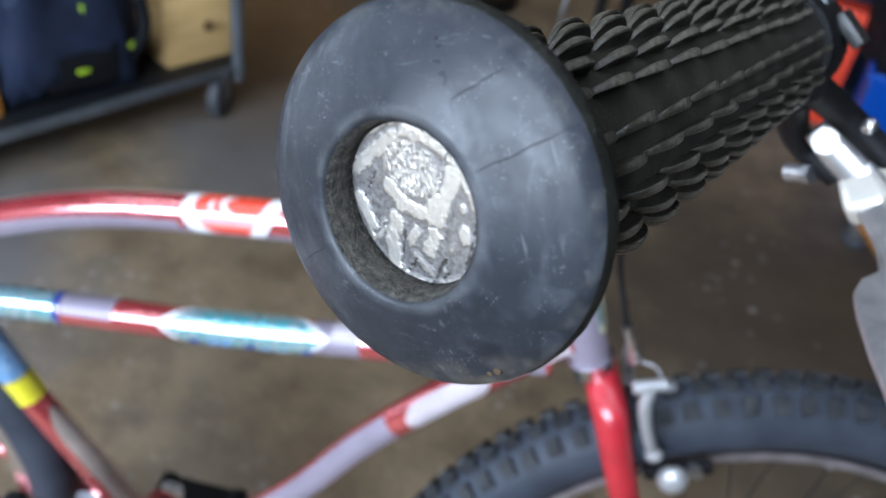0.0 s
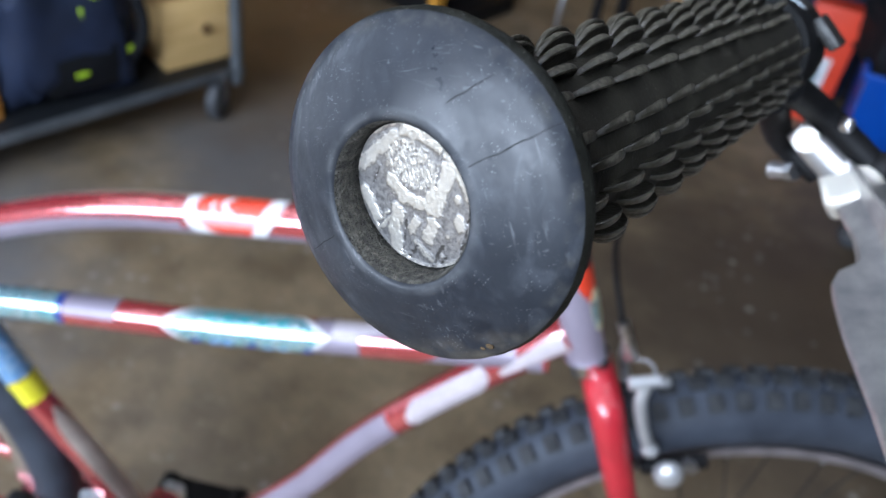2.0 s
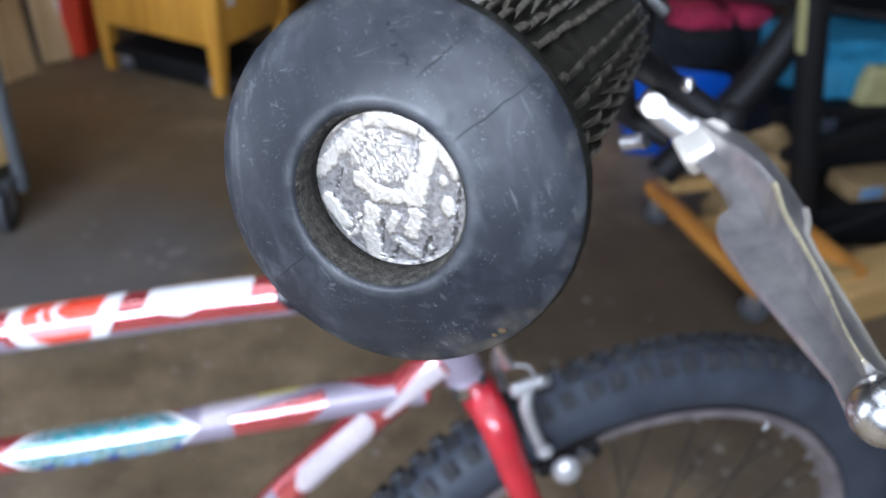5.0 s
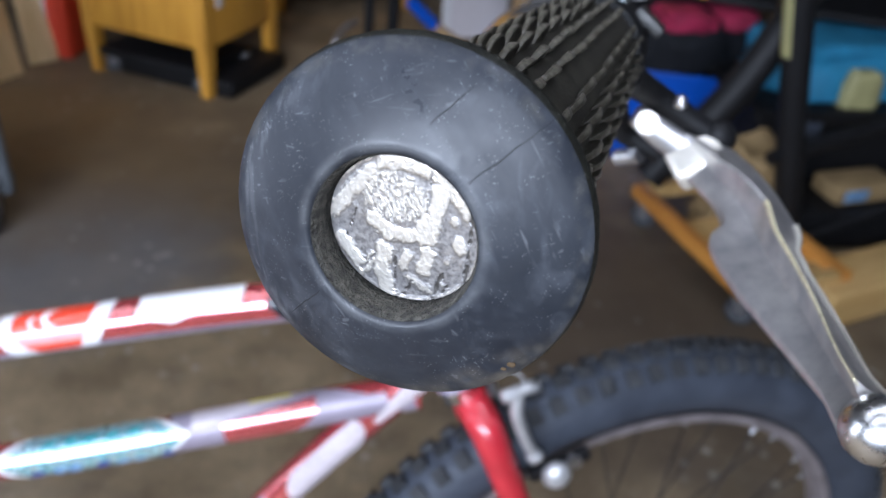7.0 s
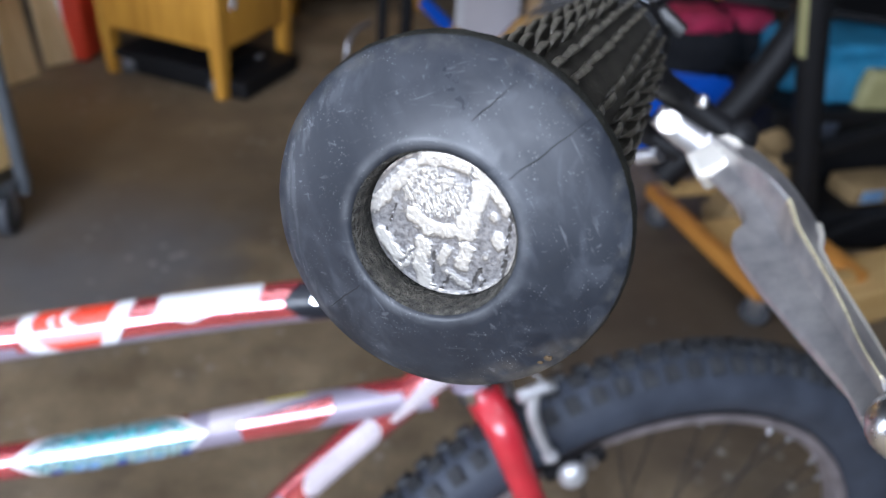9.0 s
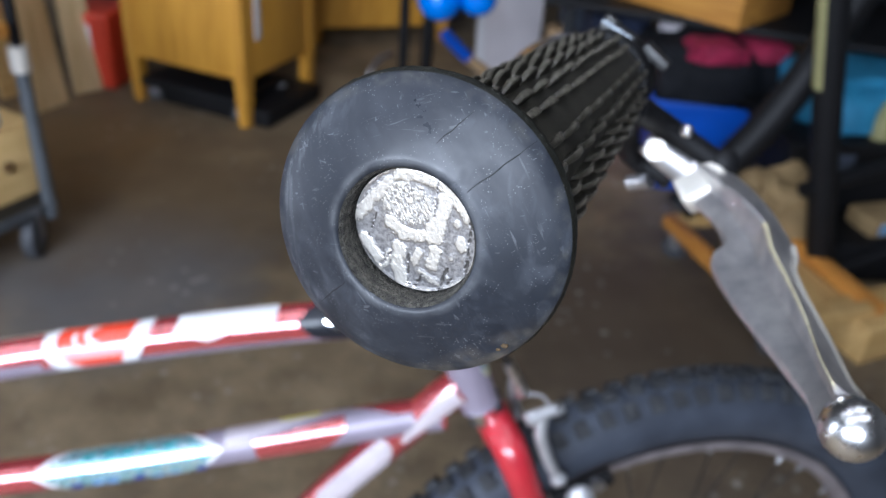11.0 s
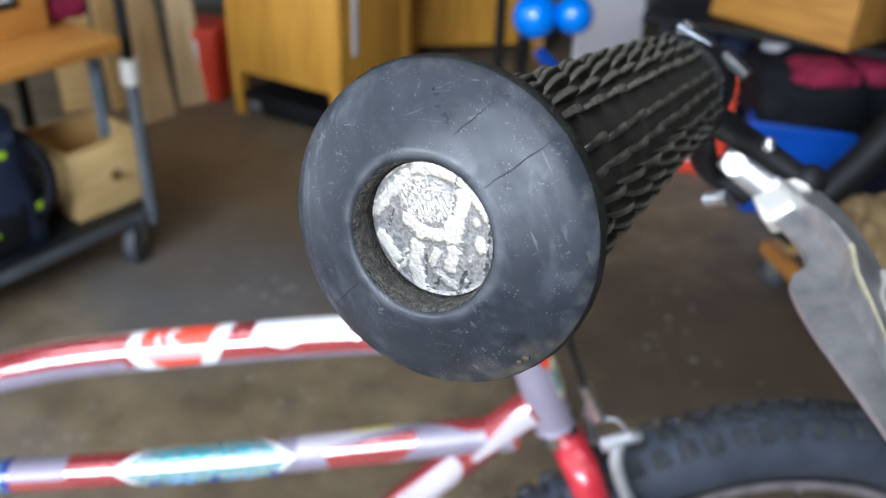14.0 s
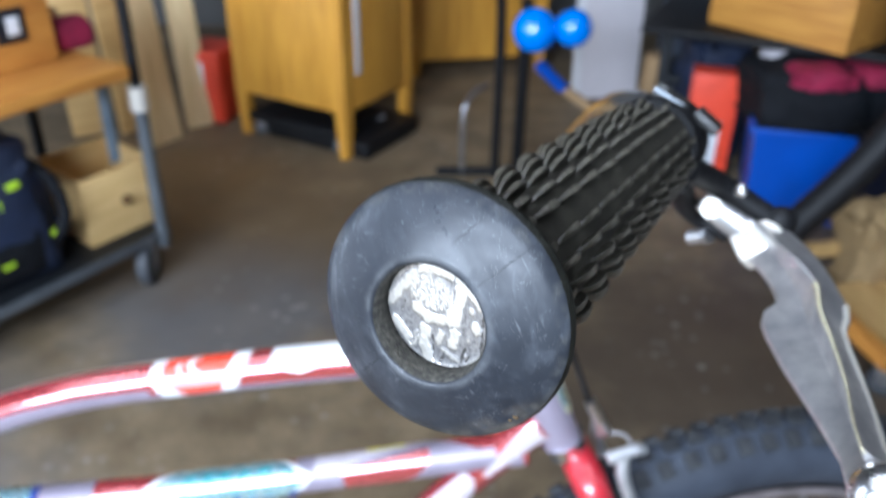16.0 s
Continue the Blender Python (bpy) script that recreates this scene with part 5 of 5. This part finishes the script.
def crate(name, label, m, s, knob=True, material=M_PINE):
    """An open-topped wooden box with thin sides and a small round knob."""
    ob = thing(name, label, "box", m)
    w, d, h = s
    t = 0.012
    part("front", cube((0, t / 2, h / 2), (w, t, h), 0.002), material, ob)
    part("back", cube((0, d - t / 2, h / 2), (w, t, h), 0.002), material, ob)
    part("side", cube((-w / 2 + t / 2, d / 2, h / 2), (t, d - 2 * t, h - 0.004), 0.002), material, ob)
    part("side", cube((w / 2 - t / 2, d / 2, h / 2), (t, d - 2 * t, h - 0.004), 0.002), material, ob)
    part("bottom", cube((0, d / 2, t / 2 + 0.002), (w - 2 * t, d - 2 * t, t), 0), material, ob)
    if knob:
        part("knob", lathe([(0.004, 0.0), (0.006, -0.010), (0.014, -0.014), (0.013, -0.020), (0.0, -0.022)], 20), M_KNOB, ob, "small dark turned wooden knob", m=Matrix.Translation((0.0, 0.0, h * 0.55)))
    return ob


bx = (Vector((-1.032, 1.262, 0)) + Vector((-0.905, 1.440, 0))) / 2
crate("wooden_drawer_box", "pale plywood drawer box with a dark knob on a trolley", Matrix.Translation((bx.x + 0.026, bx.y - 0.004, 0.150)) @ pose(0, 0, 0, 0, 0, 54.5), (0.219, 0.22, 0.180), material=M_PLY)

# dark backpack with neon trim on the lower deck
bp = thing("backpack", "navy and black backpack with neon yellow trim", "backpack", cart.matrix_basis @ Matrix.Translation((-0.40, 0.19, 0.15)))
part("body", lumpy((0, 0, 0.15), (0.17, 0.17, 0.19), 0.16, 5, 4, True, 2.0), M_NVCLOTH, bp)
part("pocket", lumpy((0.02, -0.12, 0.10), (0.12, 0.05, 0.10), 0.15, 5, 3, True, 5.0), M_BLKCLOTH, bp)
part("strap", tube([(0.12, -0.14, 0.05), (0.16, -0.17, 0.14), (0.15, -0.14, 0.24), (0.08, -0.08, 0.31)], 0.014, 10), M_BLKCLOTH, bp)
for p, s in (((-0.08, -0.155, 0.24), (0.05, 0.010, 0.008)), ((0.06, -0.165, 0.25), (0.030, 0.010, 0.016)), ((0.13, -0.155, 0.10), (0.022, 0.014, 0.016)), ((0.0, -0.175, 0.075), (0.03, 0.010, 0.009)), ((0.02, -0.165, 0.20), (0.008, 0.010, 0.05)), ((-0.03, -0.160, 0.16), (0.035, 0.010, 0.007))):
    part("neon_trim", cube(p, s, 0.004), M_NEON, bp, "neon yellow tab")
tagged(part("timber_block", cube((0, 0, 0.13), (0.05, 0.10, 0.26), 0.004), M_SHELF, m=cart.matrix_basis @ Matrix.Translation((-0.60, 0.10, 0.149))), "orange-stained timber offcut on the trolley", "timber")
# upper deck load
tb = crate("wooden_box", "orange-stained wooden box on the trolley's upper deck", cart.matrix_basis @ Matrix.Translation((-0.27, 0.13, 0.6065)), (0.34, 0.25, 0.20), False, M_SHELF)
part("label_plate", cube((0.07, -0.002, 0.10), (0.07, 0.004, 0.075), 0.001), M_BADGE, tb, "black and white label")
part("label_print", cube((0.075, -0.0045, 0.10), (0.03, 0.002, 0.04), 0.0005), M_WHITE, tb, "white bars")
tagged(part("red_pouch", lumpy((0, 0, 0.035), (0.06, 0.05, 0.04), 0.12, 4, 3), M_PINK, m=cart.matrix_basis @ Matrix.Translation((-0.03, 0.20, 0.6065))), "small dark red cloth pouch", "pouch")
tagged(part("cardboard_tray", cube((0, 0, 0.045), (0.16, 0.18, 0.09), 0.004), M_CARD, m=cart.matrix_basis @ Matrix.Translation((-0.10, 0.32, 0.6065))), "brown cardboard tray on the trolley", "box")
tagged(part("blue_tub", cube((0, 0, 0.09), (0.30, 0.16, 0.18), 0.02), M_BLUEPL, m=cart.matrix_basis @ Matrix.Translation((-0.60, 0.38, 0.6065))), "blue plastic tub on the trolley", "tub")

# ---- black stand with two blue balls ----
st = thing("ball_stand", "black tube stand carrying two glossy blue balls", "stand", Matrix.Translation((0.10, 1.95, 0)))
part("upright", tube([(-0.06, 0.10, 0.0), (-0.06, 0.08, 0.55), (-0.09, 0.0, 0.80), (-0.16, -0.02, 0.88)], 0.016, 14), M_BLACKST, st)
part("upright", tube([(0.02, 0.16, 0.0), (0.02, 0.10, 0.60)], 0.020, 14), M_BLACKST, st)
part("foot", tube([(-0.26, 0.10, 0.016), (0.18, 0.12, 0.016)], 0.016, 12), M_BLACKST, st)
part("blue_ball", ball((0.033, -0.05, 0.545), 0.066, None, 32, 20), M_BLUEBALL, st, "glossy blue ball")
part("blue_ball", ball((0.145, -0.05, 0.553), 0.056, None, 32, 20), M_BLUEBALL, st, "glossy blue ball")
part("rod", tube([(0.06, 0.02, 0.42), (0.14, 0.04, 0.34)], 0.020, 14), M_BLUEPL, st, "blue sleeve")
part("rod", tube([(0.14, 0.04, 0.34), (0.26, 0.06, 0.25)], 0.016, 14), M_CARD, st, "brown rod")
part("bracket", tube([(0.02, 0.10, 0.50), (0.09, 0.0, 0.48), (0.10, -0.05, 0.53)], 0.014, 12), M_BLACKST, st)
part("hoop", tube([(-0.17, 0.10, 0.0), (-0.17, 0.10, 0.22), (-0.14, 0.14, 0.28), (-0.09, 0.18, 0.30)], 0.008, 12), M_STEEL, st, "thin grey hoop leg")

# ---- things along the far side ----
pn = thing("pale_panel", "pale off-white enamelled panel standing on the floor", "panel", Matrix.Translation((0.52, 2.86, 0)) @ pose(0, 0, 0, -4, 0, 6))
part("sheet", cube((0.02, 0, 0.45), (0.26, 0.03, 0.90), 0.006), M_PALE, pn)
part("edge_strip", cube((-0.115, -0.018, 0.45), (0.035, 0.008, 0.90), 0.002), M_WHITE, pn, "white edge strip")
tagged(part("cardboard_tube", tube([(0, 0, 0), (0.02, 0.0, 0.27)], 0.05, 24), M_CARD, m=Matrix.Translation((0.66, 2.60, 0))), "brown cardboard tube on end", "tube")
tagged(part("slate_bin", cube((0, 0, 0.36), (0.22, 0.30, 0.72), 0.03, None, 3), M_SLATE, m=Matrix.Translation((0.83, 2.76, 0)) @ pose(0, 0, 0, 0, 0, -8)), "tall slate-blue plastic bin", "bin")
rb = thing("red_box", "red printed box with a white and cyan label", "box", Matrix.Translation((0.755, 2.10, 0)) @ pose(0, 0, 0, 0, 0, -14))
part("body", cube((0, 0, 0.185), (0.15, 0.10, 0.37), 0.004), M_REDPL, rb)
part("label", cube((-0.015, -0.0515, 0.13), (0.095, 0.003, 0.17), 0.0005), M_WHITE, rb, "white label")
part("label_print", cube((-0.022, -0.054, 0.13), (0.060, 0.002, 0.11), 0.0005), M_CYAN, rb, "cyan printed patch")
tub = thing("blue_tote", "open blue plastic tote on the floor", "tote", Matrix.Translation((0.985, 1.895, 0)) @ pose(0, 0, 0, 0, 0, -14))
bm = bmesh.new()
ring_mesh(bm, [[(sx * 0.5 * w, sy * 0.5 * d, z) for sx, sy in ((-1, -1), (1, -1), (1, 1), (-1, 1))] for w, d, z in ((0.28, 0.28, 0.0), (0.32, 0.32, 0.30), (0.31, 0.31, 0.30), (0.27, 0.27, 0.01))])
part("shell", bm, M_BLUEPL, tub, smooth=False)
bm = bmesh.new()
for yy in (-0.165, 0.165):
    box(bm, (0, yy, 0.292), (0.33, 0.012, 0.022), 0.003)
for xx in (-0.166, 0.166):
    box(bm, (xx, 0, 0.292), (0.012, 0.318, 0.022), 0.003)
part("rim", bm, M_BLUEPL, tub, "rolled rim")
bag = thing("black_bag", "black nylon bag with crimson lining, heaped on a blue tote", "bag", Matrix.Translation((0.985, 1.92, 0.27)))
part("body", lumpy((0, 0, 0.09), (0.20, 0.17, 0.105), 0.2, 4, 4, True, 1.0), M_BLKCLOTH, bag)
part("lining", lumpy((-0.03, -0.12, 0.18), (0.085, 0.07, 0.035), 0.25, 5, 3, True, 8.0), M_PINK, bag, "crimson cloth lining")
part("lining", lumpy((0.14, -0.08, 0.18), (0.07, 0.07, 0.03), 0.25, 5, 3, True, 3.0), M_PINK, bag, "crimson cloth lining")

# shelf unit with an orange timber crate on it
be = thing("steel_shelf", "dark steel shelf unit behind the bags", "shelf", Matrix.Translation((1.30, 2.32, 0)) @ pose(0, 0, 0, 0, 0, -24))
part("top", cube((0, -0.16, 0.504), (1.30, 0.78, 0.022), 0.004), M_BLACKST, be)
part("shelf_board", cube((0, 0, 0.25), (1.24, 0.44, 0.025), 0.004), M_DARKST, be)
for sx in (-0.62, 0.62):
    for sy in (-0.20, 0.20):
        part("upright", cube((sx, sy, 0.2425), (0.035, 0.035, 0.485), 0.003), M_DARKST, be)
tc = thing("timber_crate", "orange-stained timber crate on a dark shelf", "crate", Matrix.Translation((0.988, 1.80, 0.5155)) @ pose(0, 0, 0, 0, 0, -50))
part("side", cube((-0.22, 0.011, 0.14), (0.44, 0.022, 0.28), 0.003), M_CRATE, tc)
part("side", cube((-0.22, 0.329, 0.14), (0.44, 0.022, 0.28), 0.003), M_CRATE, tc)
part("end", cube((0.008, 0.17, 0.14), (0.022, 0.34, 0.28), 0.003), M_CRATE, tc)
part("end", cube((-0.43, 0.17, 0.14), (0.022, 0.296, 0.278), 0.003), M_CRATE, tc)
part("base", cube((-0.21, 0.17, 0.010), (0.41, 0.294, 0.016), 0.001), M_CRATE, tc)
# holes aren't cut: black plates on the end give the shade inside them
for yy in (0.11, 0.17, 0.23):
    part("hole_plate", cube((0.0195, yy, 0.16), (0.003, 0.03, 0.03), 0.001), M_BADGE, tc, "black plate for the dark inside a drilled hole")

# wooden dolly with bits in it
wd = thing("wooden_dolly", "open wooden dolly frame on small casters holding paper", "dolly", Matrix.Translation((0.92, 1.17, 0)) @ pose(0, 0, 0, 0, 0, -78))
for y in (-0.12, 0.16):
    part("rail", cube((0, y, 0.105), (0.50, 0.035, 0.035), 0.004), M_SHELF, wd)
for x in (-0.235, 0.235):
    part("rail", cube((x, 0.02, 0.105), (0.035, 0.245, 0.034), 0.004), M_PINE, wd)
part("panel", cube((0.07, 0.02, 0.083), (0.33, 0.24, 0.010), 0.001), M_PINE, wd)
for x in (-0.22, 0.22):
    for y in (-0.10, 0.14):
        caster("caster", wd, (x, y, 0.035), 0.035, 0.022)
tagged(part("paper_sack", lumpy((0, 0, 0.12), (0.12, 0.10, 0.14), 0.3, 6, 4, True, 4.0), M_PAPER, m=Matrix.Translation((1.04, 1.36, 0.0))), "crumpled brown paper sack", "sack")
tagged(part("timber_offcut", cube((0, 0, 0.05), (0.40, 0.14, 0.10), 0.006), M_PINE, m=Matrix.Translation((1.24, 1.02, 0)) @ pose(0, 0, 0, 0, 0, 18)), "pale timber offcut on the floor", "timber")
pk = thing("printed_packet", "tan paper packet with a blue label on black case", "packet", Matrix.Translation((1.36, 1.34, 0.121)) @ pose(0, 0, 0, 0, 0, 10))
part("packet", cube((0, 0, 0.026), (0.21, 0.11, 0.052), 0.012), M_PAPER, pk)
part("label", cube((-0.045, -0.0565, 0.028), (0.075, 0.003, 0.034), 0.001), M_SKY, pk, "blue label")
tagged(part("black_case", cube((0, 0, 0.06), (0.44, 0.24, 0.12), 0.012), M_BLACK, m=Matrix.Translation((1.38, 1.36, 0))), "black plastic case on the floor", "case")

# second bicycle's black frame leaning among the things
b2 = thing("black_bicycle_frame", "black bicycle frame with a yellow-lettered tube, leaning", "bicycle frame", Matrix.Translation((1.12, 1.20, 0)))
ST2 = [(0.0, 0.0, 0.02), (-0.095, 0.0, 0.36), (-0.19, 0.0, 0.72), (-0.24, 0.0, 0.92)]
seat2 = part("seat_tube", tube(ST2, 0.034, 18), M_BLACKST, b2)
part("lettering_bar", sleeve(ST2, 0.0346, 0.52, 0.98, -40, 25), M_KHAKI, seat2, "faded yellow lettering bar")
part("down_tube", tube([(-0.40, 0.08, 0.20), (-0.20, 0.10, 0.46), (-0.05, 0.12, 0.80)], 0.042, 16), M_BLACKST, b2)
part("chain_stay", tube([(0.0, 0.0, 0.05), (0.35, 0.05, 0.16)], 0.016, 12), M_BLACKST, b2)
part("top_tube", tube([(-0.13, 0.0, 0.30), (0.25, 0.10, 0.36)], 0.020, 12), M_BLACKST, b2)

# light blue holdall beyond it
lb = thing("light_blue_holdall", "light blue nylon holdall with a khaki flap", "bag", Matrix.Translation((1.41, 1.66, 0.0)))
sb = thing("storage_box", "black lidded storage box under a light blue holdall", "box", Matrix.Translation((1.42, 1.62, 0.0)))
part("body", cube((0, 0, 0.145), (0.70, 0.38, 0.29), 0.014), M_BLACK, sb)
part("lid", cube((0, 0, 0.311), (0.73, 0.41, 0.038), 0.010), M_BLACK, sb, "shallow black lid")
for hx in (-0.2, 0.2):
    part("clip", cube((hx, -0.200, 0.275), (0.06, 0.012, 0.05), 0.004), M_SLATE, sb, "slate plastic clip")
part("body", lumpy((0, 0, 0.394), (0.28, 0.18, 0.080), 0.2, 4, 4, True, 6.0), M_LTBLUE, lb)

part("flap", lumpy((-0.05, -0.195, 0.35), (0.055, 0.025, 0.09), 0.15, 4, 3, False, 2.0), M_KHAKI, lb, "khaki flap")

# black lump for the dark mass above the holdall, its kind unknown
tagged(part("dark_mass", lumpy((0, 0, 0.16), (0.34, 0.17, 0.17), 0.2, 4, 4, True, 9.0), M_BLKCLOTH, m=Matrix.Translation((1.62, 2.22, 0.52)) @ pose(0, 0, 0, 0, 0, -24)), "soft black mass lying on a steel shelf", "bag")
tagged(part("dark_pouch", lumpy((0, 0, 0.06), (0.09, 0.08, 0.07), 0.25, 5, 3, True, 11.0), M_BLKCLOTH, m=cart.matrix_basis @ Matrix.Translation((-0.16, 0.40, 0.149))), "black cloth pouch on the trolley's lower deck", "pouch")
tagged(part("brown_bundle", lumpy((0, 0, 0.05), (0.08, 0.06, 0.055), 0.3, 6, 3, True, 15.0), M_CARD, m=cart.matrix_basis @ Matrix.Translation((-0.02, 0.36, 0.149))), "crumpled brown bundle on the trolley's lower deck", "bundle")
tagged(part("black_tray", cube((0, 0, 0.03), (0.46, 0.34, 0.06), 0.01), M_BLACK, m=Matrix.Translation((-0.52, 2.42, 0)) @ pose(0, 0, 0, 0, 0, cab_ang)), "flat black plastic tray under the wooden cabinet", "tray")
for nm, lab, cat, q, sz, mt, sd in (("red_rag", "crumpled dark red rag on the trolley's lower deck", "rag", (-0.14, 0.30), (0.05, 0.05, 0.05), M_PINK, 21.0),
                                    ("brown_pouch", "brown cloth pouch on the trolley's lower deck", "pouch", (-0.26, 0.42), (0.07, 0.06, 0.09), M_CARD, 23.0),
                                    ("black_sack", "black nylon sack on the trolley's lower deck", "sack", (-0.36, 0.44), (0.09, 0.05, 0.14), M_BLKCLOTH, 25.0)):
    tagged(part(nm, lumpy((0, 0, sz[2] * 0.8), sz, 0.3, 6, 3, True, sd), mt, m=cart.matrix_basis @ Matrix.Translation((*q, 0.1495))), lab, cat)
tagged(part("navy_cloth", lumpy((0, 0, 0.20), (0.11, 0.12, 0.25), 0.25, 5, 4, True, 31.0), M_NVCLOTH, m=Matrix.Translation((0.80, 2.28, 0.0))), "folded navy cloth heaped on the floor", "cloth")
tagged(part("white_rag", lumpy((0, 0, 0.012), (0.055, 0.045, 0.022), 0.35, 6, 3, True, 33.0), M_PALE, m=Matrix.Translation((0.905, 1.985, 0.445))), "crumpled white rag lying on a black bag", "rag")
